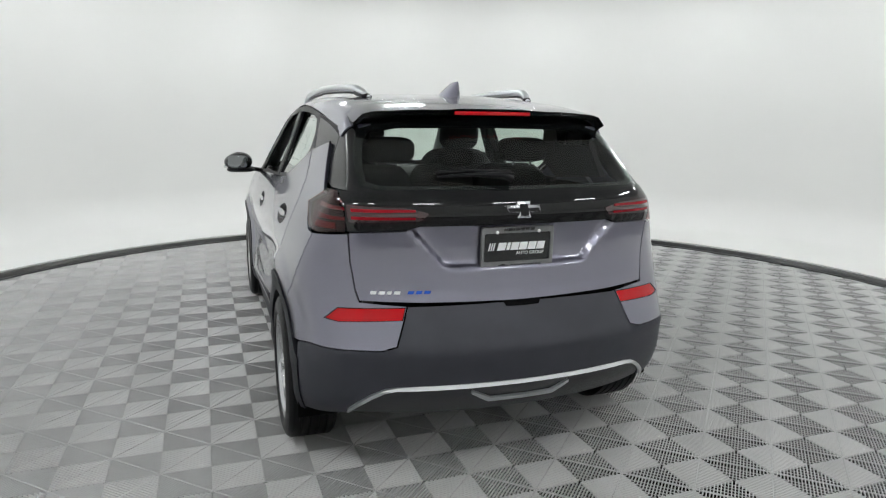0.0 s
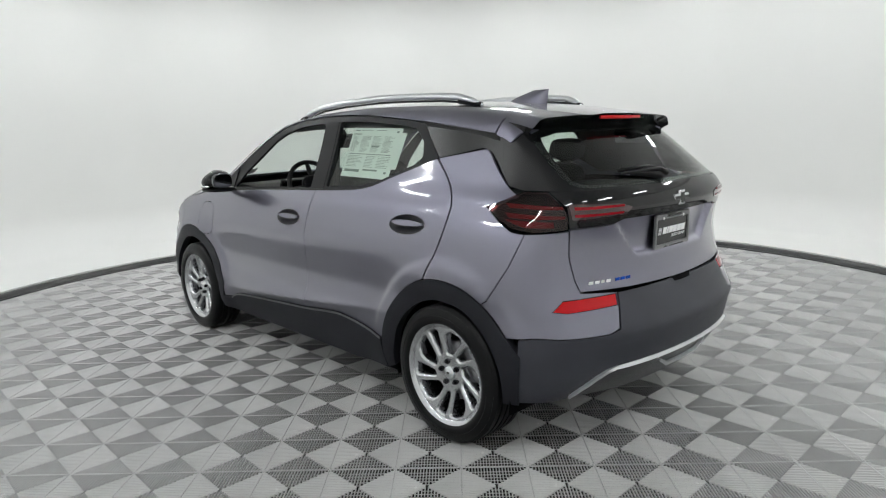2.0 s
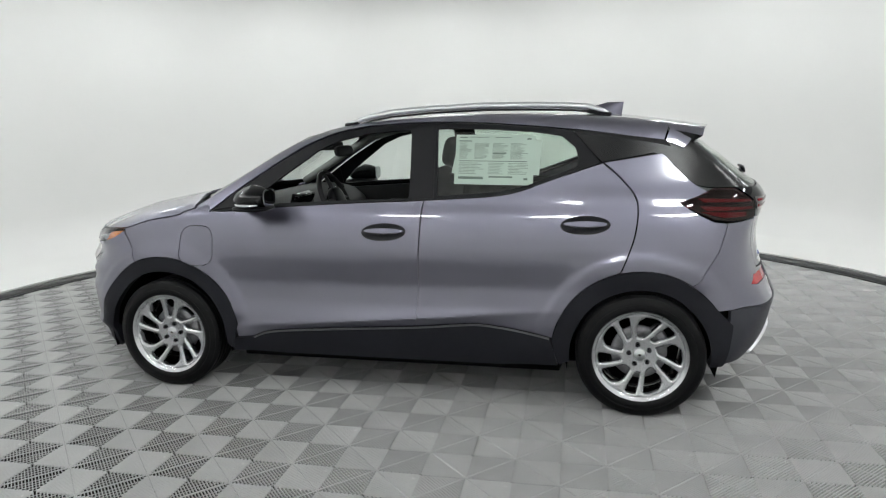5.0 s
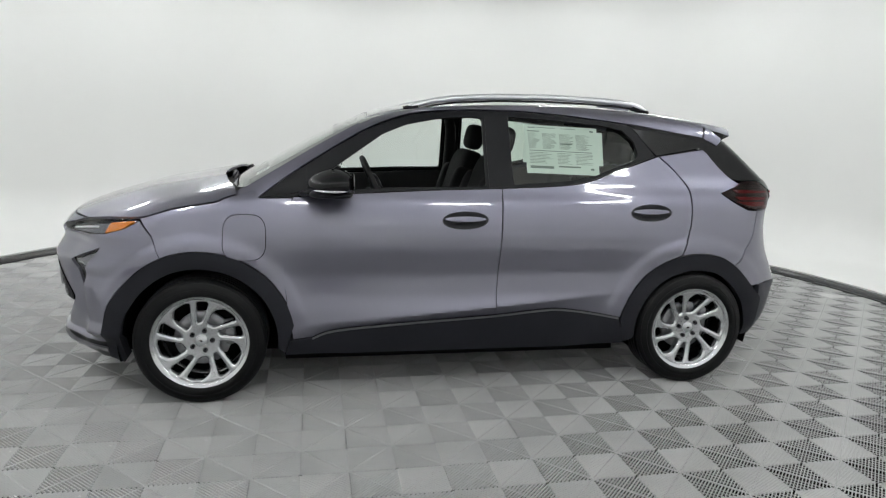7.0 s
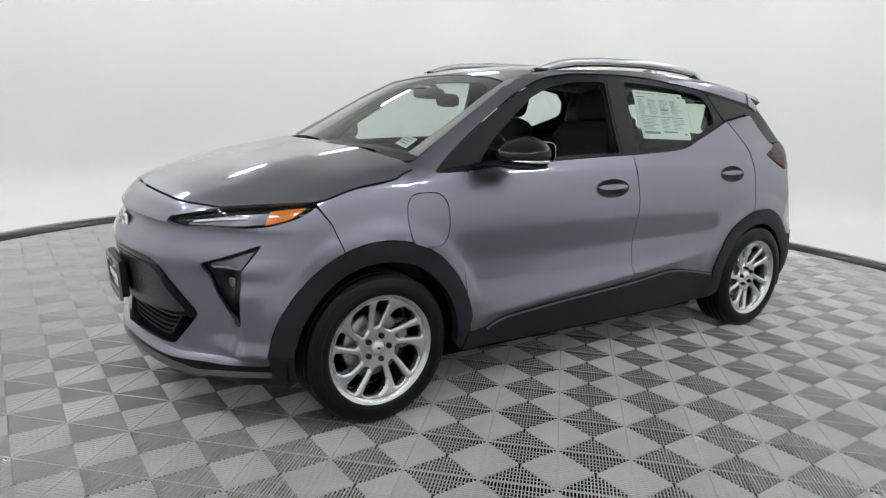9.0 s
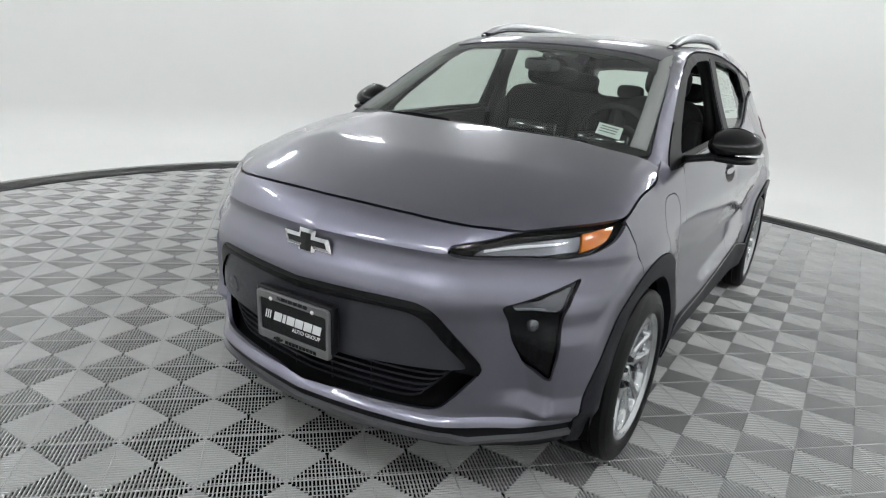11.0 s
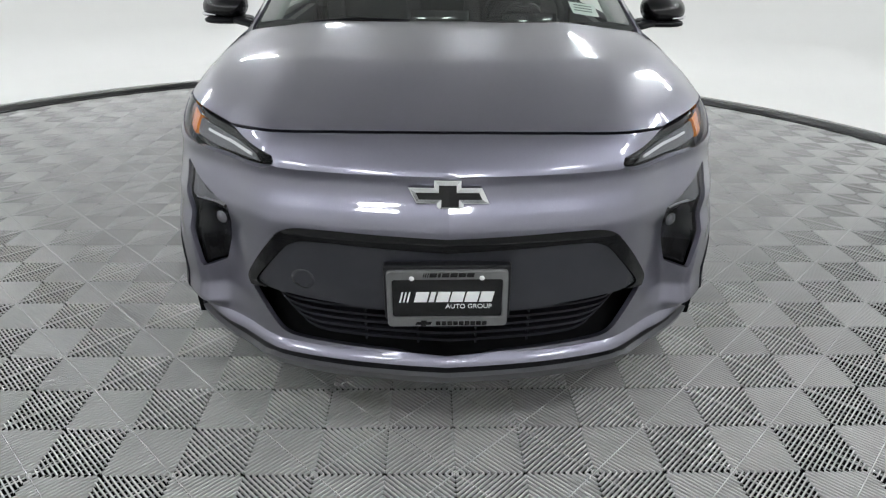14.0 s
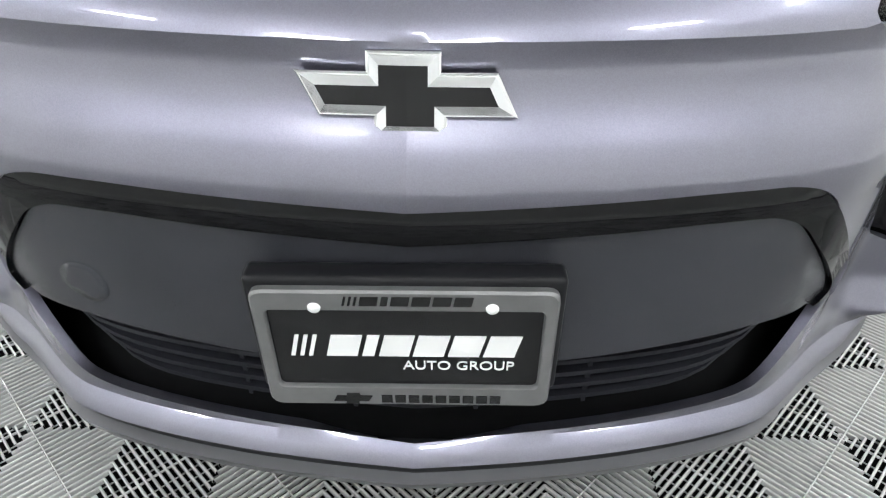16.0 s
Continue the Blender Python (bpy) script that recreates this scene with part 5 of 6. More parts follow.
sweep(bm, [(-1.945, 0.02, 1.205), (-1.935, 0.06, 1.222), (-1.915, 0.18, 1.222), (-1.895, 0.31, 1.214)], [0.018, 0.014, 0.010, 0.006], 10, 0.8)
rw_ = part("rear_wiper", bm, "satin", CAR, "black rear window wiper")
bm = bmesh.new()
sweep(bm, [(-1.925, 0.02, 1.232), (-1.905, 0.18, 1.236), (-1.885, 0.315, 1.228)], 0.008, 6)
part("blade", bm, "rubber", rw_)


# ---- plates, badges, stickers ----
def bow_tie(s, z=1.0):
    """A plain slanted cross shape, wide as 2 s."""
    return [(-1.0 * s, -0.20 * s * z), (-0.36 * s, -0.20 * s * z), (-0.36 * s, -0.38 * s * z), (0.30 * s, -0.38 * s * z), (0.30 * s, -0.20 * s * z), (0.80 * s, -0.20 * s * z),
            (1.0 * s, 0.20 * s * z), (0.36 * s, 0.20 * s * z), (0.36 * s, 0.38 * s * z), (-0.30 * s, 0.38 * s * z), (-0.30 * s, 0.20 * s * z), (-0.80 * s, 0.20 * s * z)]


def badge(name, m, s, parent, lab, fold):
    half = [(0, -0.38 * s), (0.30 * s, -0.38 * s), (0.30 * s, -0.20 * s), (0.80 * s, -0.20 * s), (1.0 * s, 0.20 * s), (0.36 * s, 0.20 * s), (0.36 * s, 0.38 * s), (0, 0.38 * s)]
    inner_ = [(x if k in (0, 7) else q[0], q[1]) for k, ((x, z), q) in enumerate(zip(half, shrink(half, 0.115 * s)))]
    lips = [(half, 0.0), (half, 0.0045), (shrink(half, 0.018 * s), 0.0060), (shrink(half, 0.030 * s), 0.0060), (inner_, 0.0095)]
    lips = [([(0.0 if k in (0, 7) else x, z) for k, (x, z) in enumerate(l)], y) for l, y in lips]
    bm, bc_ = bmesh.new(), bmesh.new()
    for turn in (1, -1):
        rows = [[bm.verts.new(m @ Vector((turn * x, y - fold * x, turn * z))) for x, z in l] for l, y in lips]
        for A, B in zip(rows, rows[1:]):
            for k in range(7):
                bm.faces.new((A[k], A[k + 1], B[k + 1], B[k]))
        bc_.faces.new([bc_.verts.new(m @ Vector((turn * x, 0.0090 - fold * x, turn * z))) for x, z in lips[-1][0]])
    b = part(name, bm, "chrome", parent, lab, smooth=False)
    part("badge_centre", bc_, "gloss", b, smooth=False)


to_front = Euler((0, 0, radians(-90))).to_matrix().to_4x4()
to_rear = Euler((0, 0, radians(90))).to_matrix().to_4x4()
badge("front_badge", Matrix.Translation((2.1540, 0, 0.799)) @ to_front @ Euler((radians(9), 0, 0)).to_matrix().to_4x4(), 0.102, CAR, "chrome-edged black slanted cross badge", 0.05)
badge("rear_badge", Matrix.Translation((-2.010, 0, 1.094)) @ to_rear, 0.085, tail_gate, "chrome-edged black slanted cross badge", 0.03)


def text(bm_name, body, size, m, material, parent, shear=0.0):
    cu = bpy.data.curves.new(bm_name, "FONT")
    cu.body, cu.size, cu.extrude, cu.align_x, cu.align_y, cu.shear = body, size, 0.0006, "CENTER", "CENTER", shear
    tmp = bpy.data.objects.new(bm_name, cu)
    me = bpy.data.meshes.new_from_object(tmp)
    me.name = bm_name
    bpy.data.objects.remove(tmp)
    bpy.data.curves.remove(cu)
    me.transform(m)
    return link(bm_name, me, material, parent)


def plate(name, m, parent, lab):
    """A framed dealer plate: local x to the reader's right, z up, y towards the reader."""
    W, H = 0.155, 0.083
    bm = bmesh.new()
    prism(bm, rounded([(-W + 0.004, -H + 0.004), (W - 0.004, -H + 0.004), (W - 0.004, H - 0.004), (-W + 0.004, H - 0.004)], 0.01, 3), 0.006, m)
    p = part(name, bm, "plate_black", parent, lab, smooth=False)
    bm = bmesh.new()
    out, inn = rounded([(-W, -H), (W, -H), (W, H), (-W, H)], 0.014, 4), rounded([(-W + 0.014, -H + 0.028), (W - 0.014, -H + 0.028), (W - 0.014, H - 0.026), (-W + 0.014, H - 0.026)], 0.008, 4)
    rings = [[bm.verts.new(m @ Vector((x, y, z))) for x, z in l] for l, y in ((out, 0.0), (out, 0.010), ([(x * 0.985, z * 0.975) for x, z in out], 0.013), ([(x * 1.012, z * 1.02) for x, z in inn], 0.012), (inn, 0.0095), (inn, 0.006))]
    for A, B in zip(rings, rings[1:]):
        for k in range(len(A)):
            bm.faces.new((A[k], A[(k + 1) % len(A)], B[(k + 1) % len(A)], B[k]))
    fr = sharp(part("plate_frame", bm, "frame_grey", p, "pewter grey plate frame"), 30)
    # plain slanted bars where the dealer's name stands
    def bar(x, z, w, h, mt, par, y=0.0062, slant=0.25):
        bm = bmesh.new()
        prism(bm, [(x, z), (x + w, z), (x + w + h * slant, z + h), (x + h * slant, z + h)], 0.0012, m @ Matrix.Translation((0, y, 0)))
        part("print_bar", bm, mt, par, smooth=False)
    for k in range(3):
        bar(-0.124 + 0.0095 * k, -0.011, 0.0045, 0.030, "white", p)
    for k, w in enumerate((0.033, 0.013, 0.032, 0.033, 0.033, 0.033)):
        x = (-0.086, -0.048, -0.030, 0.006, 0.0435, 0.081)[k]
        bar(x, -0.011, w, 0.030, "white", p)
    t = text("print_line", "AUTO GROUP", 0.0185, Matrix(), "white", p)
    t.data.transform(m @ Matrix.Translation((0.055, 0.0075, -0.0245)) @ Matrix(((1, 0, 0, 0), (0, 0, 1, 0), (0, 1, 0, 0), (0, 0, 0, 1))))
    for x0, z0, widths in ((-0.045, 0.0655, (0.018, 0.007, 0.018, 0.018, 0.018, 0.018)), (-0.030, -0.078, (0.012,) * 9)):
        x = x0
        for w in widths:
            bar(x, z0, w, 0.0115, "plate_black", fr, 0.0125, 0.2 if z0 > 0 else 0.0)
            x += w + 0.003
    for k in range(3):
        bar(-0.062 + 0.0055 * k, 0.0655, 0.0025, 0.0115, "plate_black", fr, 0.0125)
    bm = bmesh.new()
    prism(bm, bow_tie(0.022), 0.001, m @ Matrix.Translation((-0.062, 0.0125, -0.072)))
    part("print_mark", bm, "plate_black", fr, smooth=False)
    for sx in (-0.090, 0.088):
        bm = bmesh.new()
        lathe(bm, [(0.0, 0.0165), (0.004, 0.016), (0.0065, 0.0135), (0.007, 0.011)], 16, m @ Matrix.Translation((sx, 0, 0.062)))
        part("screw", bm, "white", p, "pale plate screw")
    return p


FP = Matrix.Translation((2.200, -0.002, 0.540)) @ Matrix(((0, 1, 0, 0), (1, 0, 0, 0), (0, 0, 1, 0), (0, 0, 0, 1))) @ Euler((radians(-3), radians(-0.9), 0)).to_matrix().to_4x4()
fplate = plate("front_plate", FP, CAR, "black dealer plate in a pewter grey frame")
bm = bmesh.new()
box(bm, (0.325, 0.03, 0.158), FP @ Matrix.Translation((0, -0.012, 0.013)), 0.006)
part("plate_bracket", bm, "satin", fplate)
RP = Matrix.Translation((-1.968, 0.004, 0.943)) @ Matrix(((0, -1, 0, 0), (-1, 0, 0, 0), (0, 0, 1, 0), (0, 0, 0, 1))) @ Euler((radians(-2), 0, 0)).to_matrix().to_4x4()
rplate = plate("rear_plate", RP, tail_gate, "black dealer plate in a pewter grey frame")
for k, (y, w) in enumerate(((0.600, 0.024), (0.570, 0.024), (0.540, 0.018), (0.515, 0.024), (0.465, 0.024), (0.435, 0.024), (0.405, 0.026))):
    y -= 0.018
    o = [rear(y, 0.780), rear(y - 0.005, 0.792), rear(y - w - 0.003, 0.792), rear(y - w + 0.002, 0.780)]
    panel("badge_bar", o, "chrome" if k < 4 else "blue", tail_gate, off=0.004, gap=0.0, step=0.03, thick=0.004)


# ---- window stickers ----
def sheet(name, corners, off, material, parent, label="", bow=0.0):
    """A thin sheet stuck on the glass between four corners: top left, top right, bottom right, bottom left."""
    tl, tr, br, bl = [Vector(c) for c in corners]
    bm = bmesh.new()
    n = 8
    g = [[bm.verts.new((tl.lerp(tr, i / n)).lerp(bl.lerp(br, i / n), j / n) + Vector((0, off + bow * math.sin(math.pi * j / n), 0))) for j in range(n + 1)] for i in range(n + 1)]
    for i in range(n):
        for j in range(n):
            bm.faces.new((g[i][j], g[i + 1][j], g[i + 1][j + 1], g[i][j + 1]))
    return part(name, bm, material, parent, label)


def side_glass(x, z, off):
    q = g3(x, z=z)[1]
    p = solve(green, *rays_fan(np.array([float(x)]), np.array([q])))[0]
    off = off + float(lean(x, q))
    return Vector(p) + Vector((0, off * 0.95, off * 0.32))


st = sheet("window_sticker", [side_glass(-0.362, 1.456, -0.016), side_glass(-0.791, 1.444, -0.016), side_glass(-0.784, 1.182, -0.016), side_glass(-0.364, 1.192, -0.016)], 0, "paper", CAR, "white printed price sheet on the rear window")


ST_C = [side_glass(-0.362, 1.456, -0.0145), side_glass(-0.791, 1.444, -0.0145), side_glass(-0.364, 1.192, -0.0145), side_glass(-0.784, 1.182, -0.0145)]


def st_point(u, v):
    return ST_C[0].lerp(ST_C[1], u).lerp(ST_C[2].lerp(ST_C[3], u), v)


random.seed(4)
bars = [(0.05, 0.045, 0.10, 0.02), (0.17, 0.045, 0.25, 0.012), (0.50, 0.045, 0.20, 0.012), (0.90, 0.06, 0.05, 0.035), (0.05, 0.525, 0.86, 0.014), (0.05, 0.845, 0.32, 0.05), (0.44, 0.83, 0.30, 0.03), (0.48, 0.36, 0.16, 0.025), (0.88, 0.86, 0.05, 0.04), (0.04, 0.12, 0.16, 0.02)]
for col, (u0, w) in enumerate(((0.05, 0.16), (0.24, 0.20), (0.47, 0.20), (0.70, 0.22))):
    v = 0.17
    while v < 0.48:
        bars.append((u0, v, w * random.uniform(0.5, 1), 0.007))
        v += 0.022
for u0, w in ((0.05, 0.33), (0.43, 0.22), (0.68, 0.25)):
    v = 0.57
    while v < 0.80:
        bars.append((u0, v, w * random.uniform(0.6, 1), 0.008))
        v += 0.030
for u, v, w, h in bars:
    bm = bmesh.new()
    bm.faces.new([bm.verts.new(st_point(*p)) for p in ((u, v), (u + w, v), (u + w, v + h), (u, v + h))])
    part("print_bar", bm, "ink", st, smooth=False)
back = sheet("backing_sheet", [side_glass(-0.375, 1.435, -0.020), side_glass(-0.825, 1.42, -0.020), side_glass(-0.815, 1.235, -0.020), side_glass(-0.345, 1.25, -0.020)], 0, "paper", st)


def glass_at(x, y, off):
    z = roof_z(x, y)
    return Vector((x + off * 0.45, y, z + off))


vin = sheet("stock_label", [glass_at(1.018, 0.468, -0.012), glass_at(1.018, 0.568, -0.012), glass_at(1.085, 0.580, -0.012), glass_at(1.085, 0.480, -0.012)], 0, "paper", CAR, "small white label inside the windshield")
for k in range(3):
    x = 1.032 + 0.015 * k
    sheet("print_bar", [glass_at(x, 0.485, -0.0105), glass_at(x, 0.555, -0.0105), glass_at(x + 0.006, 0.556, -0.0105), glass_at(x + 0.006, 0.486, -0.0105)], 0, "ink", vin)


# ---- cabin ----
CB = CAR


def seat(x, y, parent):
    s = new("front_seat")
    s.parent = parent
    s["label"] = "black cloth front seat with headrest"
    s.matrix_world = pose(x, y, 0)

    def blk(name, c, sz, tilt, mt="cloth", e=0.45):
        bm = bmesh.new()
        blob(bm, (0, 0, 0), sz, e, e, 14, 24)
        bm.transform(pose(*c, 0, tilt, 0))
        part(name, bm, mt, s)
    blk("seat_cushion", (0.12, 0, 0.62), (0.27, 0.25, 0.085), -8)
    blk("backrest", (-0.22, 0, 0.93), (0.085, 0.245, 0.34), -16)
    for sg in (-1, 1):
        blk("side_bolster", (-0.17, 0.21 * sg, 0.90), (0.075, 0.05, 0.26), -16)
    blk("headrest", (-0.335, 0, 1.345), (0.055, 0.125, 0.085), -12, e=0.6)
    for sg in (-1, 1):
        bm = bmesh.new()
        sweep(bm, [(-0.315, 0.05 * sg, 1.20), (-0.33, 0.05 * sg, 1.30)], 0.007, 8)
        part("headrest_post", bm, "chrome", s)


seat(0.03, 0.37, CB)
seat(0.03, -0.37, CB)
rs = new("rear_seat")
rs.parent = CB
rs["label"] = "black cloth rear bench with three headrests"


def rblk(name, c, sz, tilt, e=0.4, mt="cloth"):
    bm = bmesh.new()
    blob(bm, (0, 0, 0), sz, e, e, 14, 28)
    bm.transform(pose(*c, 0, tilt, 0))
    part(name, bm, mt, rs)


rblk("seat_cushion", (-0.62, 0, 0.63), (0.26, 0.60, 0.09), -8)
for y, w in ((0.38, 0.22), (0, 0.17), (-0.38, 0.22)):
    rblk("backrest", (-0.97, y, 0.93), (0.08, w, 0.29), -20)
for y, w, h in ((0.29, 0.135, 0.062), (-0.45, 0.14, 0.062), (-0.07, 0.09, 0.045)):
    rblk("headrest", (-1.06, y, 1.285 if h > 0.05 else 1.25), (0.05, w, h), -12, 0.55)
    for sg in (-1, 1):
        bm = bmesh.new()
        sweep(bm, [(-1.045, y + 0.05 * sg, 1.15), (-1.06, y + 0.05 * sg, 1.24)], 0.007, 8)
        part("headrest_post", bm, "chrome", rs)
bm = bmesh.new()
prism(bm, [(0.62, 0.55), (0.55, 0.80), (0.60, 0.98), (0.68, 1.05), (0.80, 1.085), (0.98, 1.088), (1.15, 1.06), (1.25, 0.98), (1.2, 0.55)], 1.34, Matrix.Translation((0, -0.67, 0)), 0.0)
bmesh.ops.bevel(bm, geom=bm.edges[:], offset=0.02, segments=2, profile=0.5, affect="EDGES")
dash = sharp(part("dashboard", bm, "trim", CB, "black moulded dashboard"), 40)
bm = bmesh.new()
box(bm, (0.02, 0.26, 0.15), pose(0.60, -0.02, 1.04, 0, -12, 0), 0.006)
part("centre_screen", bm, "gloss", dash, "dark centre screen")
bm = bmesh.new()
box(bm, (0.06, 0.24, 0.10), pose(0.66, 0.37, 1.06, 0, -15, 0), 0.012)
part("instrument_binnacle", bm, "gloss", dash)
bm = bmesh.new()
mw = pose(0.44, 0.37, 1.065, 0, -66, 0)
for k in range(1):
    n = 40
    sweep(bm, [mw @ Vector((0.178 * math.cos(2 * math.pi * i / n), 0.178 * math.sin(2 * math.pi * i / n), 0)) for i in range(n + 1)], 0.0155, 10, 1.0, Vector((1, 0, 0.4)), cap=False)
sw = part("steering_wheel", bm, "trim", CB, "black three-spoke steering wheel")
for a0 in (0, 180, 270):
    bm = bmesh.new()
    sweep(bm, [mw @ Vector((0.05 * math.cos(radians(a0 + 90)), 0.05 * math.sin(radians(a0 + 90)), 0.012)), mw @ Vector((0.172 * math.cos(radians(a0 + 90)), 0.172 * math.sin(radians(a0 + 90)), 0))], [0.026, 0.016], 8, 0.5)
    part("wheel_spoke", bm, "trim", sw)
bm = bmesh.new()
blob(bm, (0, 0, 0), (0.075, 0.085, 0.03), 0.6, 0.7, 10, 20)
bm.transform(mw @ Matrix.Translation((0, 0, 0.012)))
part("horn_pad", bm, "satin", sw)
bm = bmesh.new()
blob(bm, (0, 0, 0), (0.018, 0.12, 0.036), 0.6, 0.5, 10, 24)
bm.transform(pose(0.50, 0.035, 1.348, 0, 8, -6))
im = part("inner_mirror", bm, "trim", CB, "black frameless rear-view mirror")
bm = bmesh.new()
sweep(bm, [(0.515, 0.03, 1.37), (0.55, 0.01, 1.40), (0.585, 0.0, roof_z(0.585, 0) - 0.012)], 0.014, 8)
part("mirror_stalk", bm, "trim", im)
bm = bmesh.new()
blob(bm, (0.60, 0.0, roof_z(0.60, 0) - 0.055), (0.07, 0.075, 0.03), 0.5, 0.5, 10, 20)
part("sensor_cover", bm, "trim", im)
bm = bmesh.new()
box(bm, (0.75, 0.20, 0.30), pose(0.25, 0, 0.62), 0.03)
part("centre_console", bm, "trim", CB)
for s in (1, -1):
    bm = bmesh.new()
    prism(bm, [(0.86, 0.45), (0.84, 1.04), (-0.14, 1.09), (-0.14, 0.45)], 0.035, Matrix.Translation((0, 0.715 * s - 0.017, 0)))
    part("door_card", bm, "trim", CB, smooth=False)
    bm = bmesh.new()
    prism(bm, [(-0.22, 0.45), (-0.22, 1.09), (-0.6, 1.11), (-0.85, 1.13), (-0.98, 1.13), (-1.0, 0.6), (-0.95, 0.45)], 0.035, Matrix.Translation((0, 0.685 * s - 0.017, 0)))
    part("door_card", bm, "trim", CB, smooth=False)
    bm = bmesh.new()
    box(bm, (0.34, 0.06, 0.05), pose(0.25, 0.68 * s, 0.93), 0.015)
    part("arm_rest", bm, "trim", CB)
    bm = bmesh.new()
    sweep(bm, [(-0.19, 0.675 * s, 1.08), (-0.19, 0.63 * s, 1.25), (-0.18, 0.585 * s, 1.40), (-0.15, 0.545 * s, 1.485)], [0.05, 0.045, 0.04, 0.04], 10, 0.6)
    part("inner_pillar", bm, "trim", CB)
    bm = bmesh.new()
    sweep(bm, [(1.09, 0.66 * s, 1.10), (0.85, 0.62 * s, 1.235), (0.66, 0.585 * s, 1.345), (0.50, 0.55 * s, 1.425), (0.3, 0.53 * s, 1.475), (0.0, 0.53 * s, 1.50), (-0.5, 0.525 * s, 1.505), (-1.0, 0.50 * s, 1.47)], 0.035, 10, 0.8)
    part("roof_trim", bm, "headliner", CB)
    bm = bmesh.new()
    prism(bm, [(-1.02, 1.24), (-1.05, 1.40), (-0.98, 1.46), (-1.45, 1.40), (-1.62, 1.18), (-1.2, 1.15)], 0.03, Matrix.Translation((0, 0.595 * s - 0.015, 0)))
    part("pillar_trim", bm, "trim", CB, smooth=False)
    bm = bmesh.new()
    sweep(bm, [(-0.20, 0.60 * s, 1.42), (-0.22, 0.625 * s, 1.2), (-0.24, 0.65 * s, 0.8)], 0.022, 8, 0.2)
    part("seat_belt", bm, "cloth", CB)
hl = [(0.46, FAN_TOP), gy(0.46, 0.48), gy(0.3, 0.50), gy(-0.6, 0.50), gy(-1.4, 0.47), (-1.42, FAN_TOP)]
panel("headliner", hl, "headliner", CB, domain="fan", fn=green, sym=True, off=-0.045, step=0.09, gap=0.0, flange=False, label="light grey cloth headliner")
bm = bmesh.new()
prism(bm, [(-1.08, 0.5), (-1.14, 1.10), (-1.85, 1.12), (-1.9, 0.5)], 1.2, Matrix.Translation((0, -0.60, 0)))
part("load_cover", bm, "trim", CB, smooth=False)


def pillar_trim(s):
    bm = bmesh.new()
    pts = [(x, s * (y - 0.026), roof_z(x, y - 0.03) - 0.036) for x, y in ((1.04, 0.70), (0.90, 0.668), (0.75, 0.636), (0.62, 0.606), (0.53, 0.565))]
    sweep(bm, pts, 0.019, 10, 0.8)
    part("pillar_trim", bm, "headliner", CAR, "pale grey windshield pillar trim")


for s in (-1, 1):
    pillar_trim(s)


# ---- ribbed floor tiles ----
LX, LY, LTURN, CELL = 0.0498, -0.0006, 0.0118, 0.2


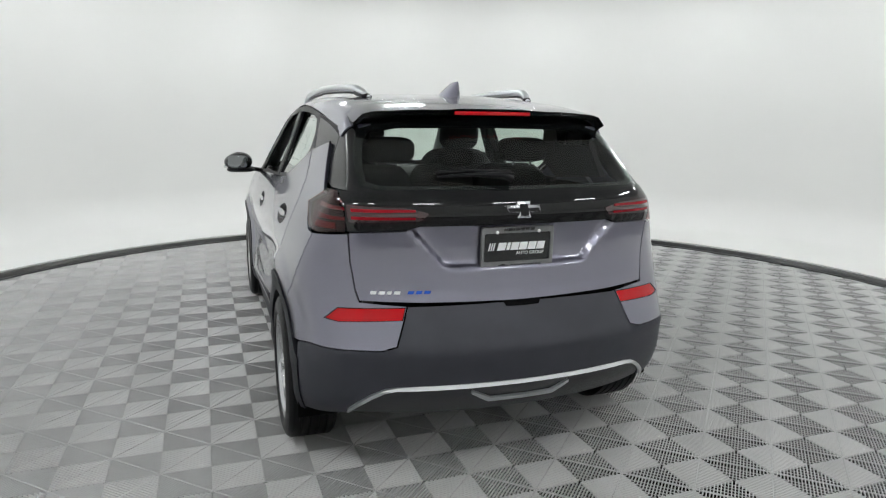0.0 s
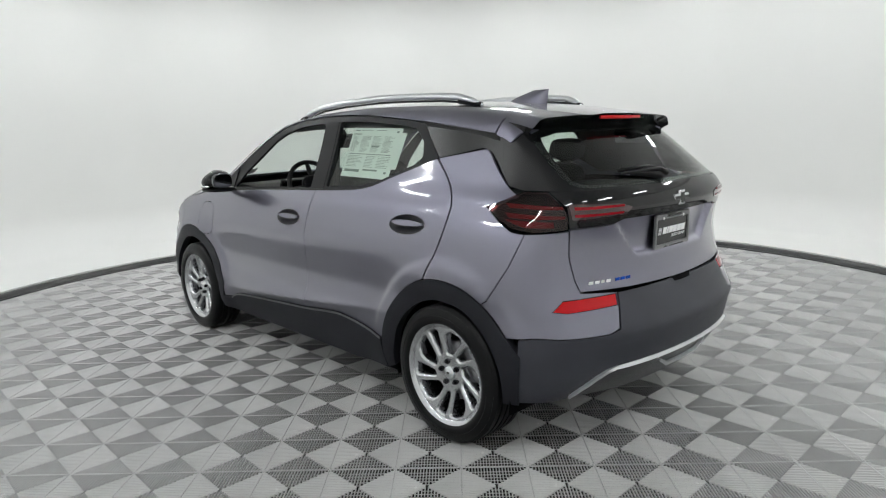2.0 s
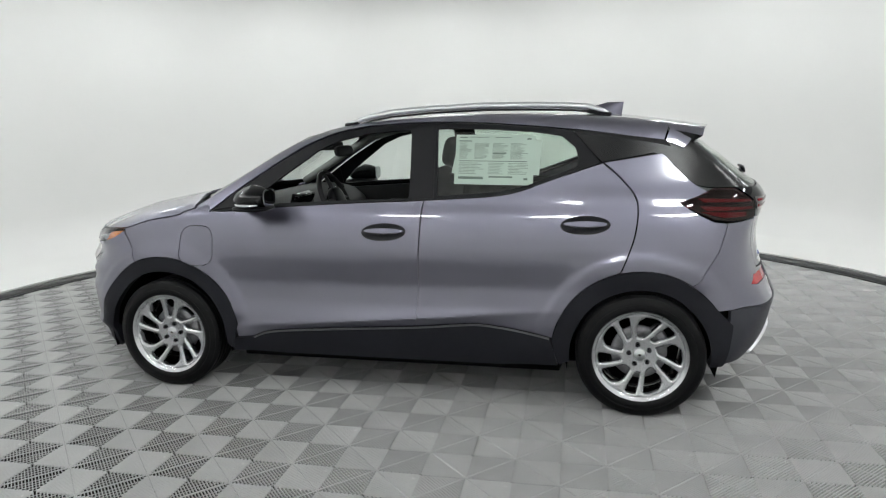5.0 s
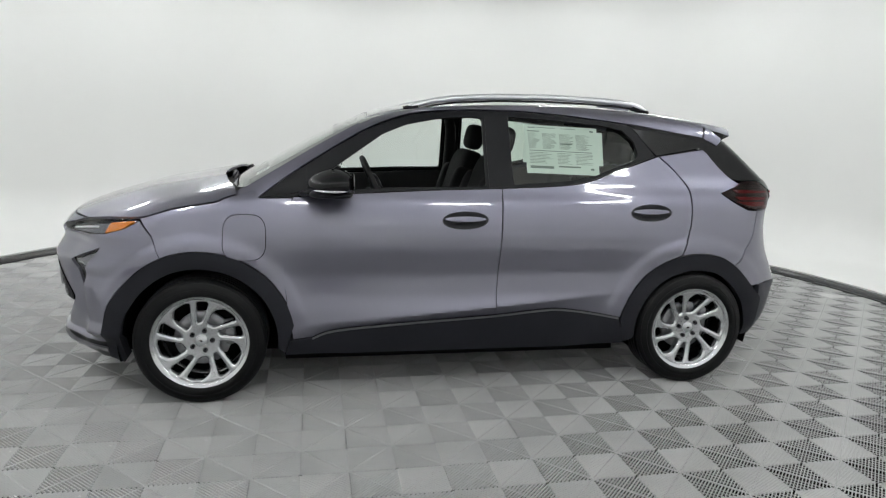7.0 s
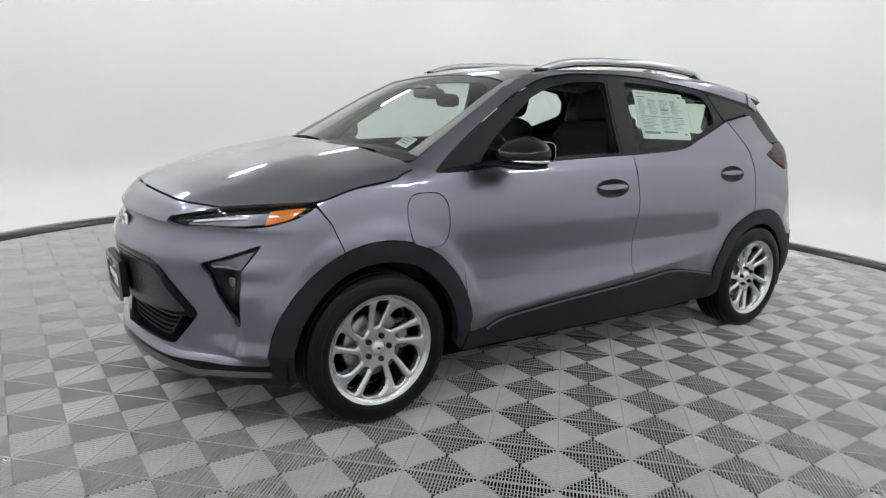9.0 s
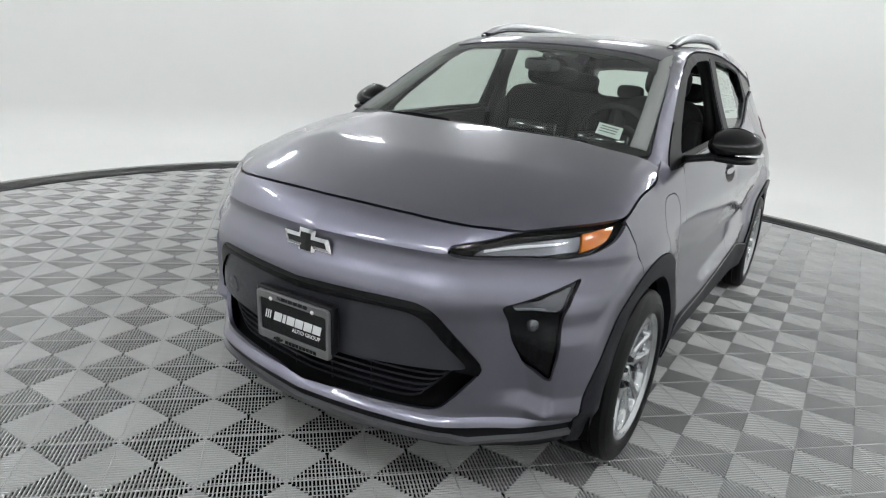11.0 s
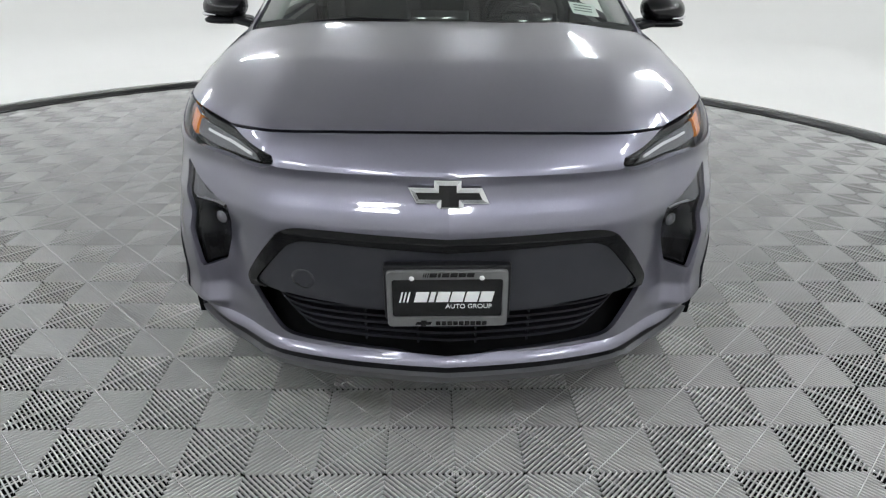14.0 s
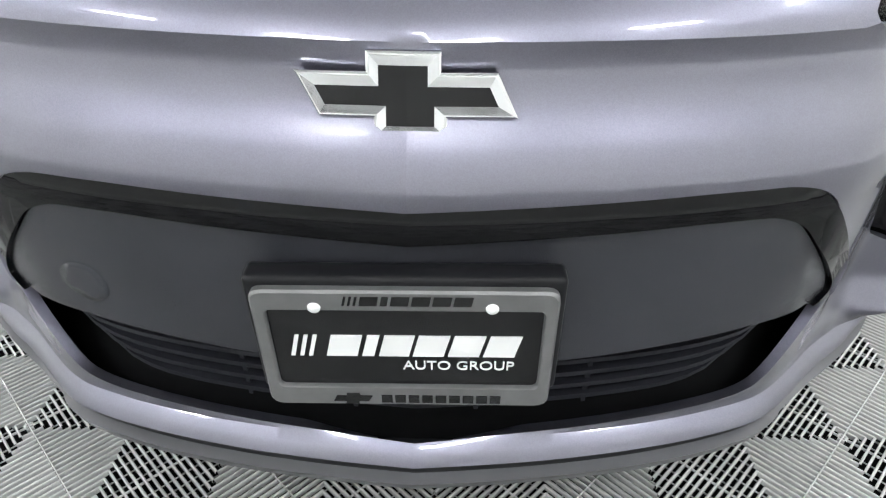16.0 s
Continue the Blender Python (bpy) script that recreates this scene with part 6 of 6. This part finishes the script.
def tile_mesh():
    """One 40 cm tile: four quarters of slanting ribs that ring its middle, over thin cross bars."""
    n, half = 22, 0.1995
    verts, faces = [], []

    def rib(a, b, w, z0, z1):
        d = (b - a).normalized()
        s = Vector((-d.y, d.x))
        k = len(verts)
        for p in (a, b):
            for off, z in ((-w / 2, z0), (-w / 2, z1 - 0.0024), (-w * 0.36, z1 - 0.0009), (0.0, z1), (w * 0.36, z1 - 0.0009), (w / 2, z1 - 0.0024), (w / 2, z0)):
                q = p + s * off
                verts.append((q.x, q.y, z))
        for i in range(6):
            faces.append((k + i, k + i + 1, k + 8 + i, k + 7 + i))

    p = 2 * half / n
    for sx in (1, -1):
        for sy in (1, -1):
            for i in range(n):
                c = p * (i + 0.5)
                if c <= half:
                    a, b = Vector((c, 0)), Vector((0, c))
                else:
                    a, b = Vector((half, c - half)), Vector((c - half, half))
                a, b = Vector((a.x * sx, a.y * sy)), Vector((b.x * sx, b.y * sy))
                rib(a, b, p * 0.7071 * 0.42, -0.0105, 0.0)
            rib(Vector((0.004 * sx, 0.004 * sy)), Vector((half * sx, half * sy)), 0.0035, -0.0045, 0.0004)
            for k in range(1, 6):
                e = half * k / 6
                rib(Vector((e * sx, 0)), Vector((half * sx, (half - e) * sy)), 0.0020, -0.013, -0.0098)
                rib(Vector((0, e * sy)), Vector(((half - e) * sx, half * sy)), 0.0020, -0.013, -0.0098)
    me = bpy.data.meshes.new("floor_tile")
    me.from_pydata(verts, [], faces)
    me.materials.append(M["tile"])
    for q in me.polygons:
        q.use_smooth = True
    return me


TILE = tile_mesh()
cells = []
ct, sn = math.cos(LTURN), math.sin(LTURN)
for i in range(-26, 27, 2):
    for j in range(-27, 28, 2):
        u, v = LX + CELL * i, LY + CELL * j
        x, y = u * ct - v * sn, u * sn + v * ct
        d = math.hypot(x - RC[0], y - RC[1])
        if d < R_FLOOR + 0.26:
            cells.append((d > R_FLOOR - 0.29, max(abs(x) - 2.2, 0) + max(abs(y - 1.0) - 1.6, 0), x, y))
cells.sort()
rest_v, rest_f, count = [], [], 0
base_v, base_f = [tuple(v.co) for v in TILE.vertices], [tuple(p.vertices) for p in TILE.polygons]
for edge, _, x, y in cells:
    if not edge and count < 300:
        ob = new("floor_tile", TILE)
        ob.parent = FLOOR
        ob.location, ob.rotation_euler = (x, y, 0), (0, 0, LTURN)
        count += 1
        continue
    k = len(rest_v)
    w = [(x + a * ct - b * sn, y + a * sn + b * ct, c) for a, b, c in base_v]
    far = [math.hypot(a - RC[0], b - RC[1]) - R_FLOOR - 0.03 for a, b, _ in w]
    for r in range(0, len(w), 14):          # saw each rib off under the skirting
        for p, q in [(r + i, r + 7 + i) for i in range(7)] + [(r + 7 + i, r + i) for i in range(7)]:
            if far[p] > 0 > far[q]:
                g = far[q] / (far[q] - far[p])
                w[p] = tuple(m + (n - m) * g for m, n in zip(w[q], w[p]))
                far[p] = 0.0
    rest_v += w
    rest_f += [tuple(k + i for i in f) for f in base_f if max(far[i] for i in f) < 0.004]
me = bpy.data.meshes.new("outer_tiles")
me.from_pydata(rest_v, [], rest_f)
for q in me.polygons:
    q.use_smooth = True
me.materials.append(M["tile"])
o = new("outer_tiles", me)
o.parent = FLOOR
tagged(o, "grey ribbed plastic tiles cut to the round edge", kind="stuff")
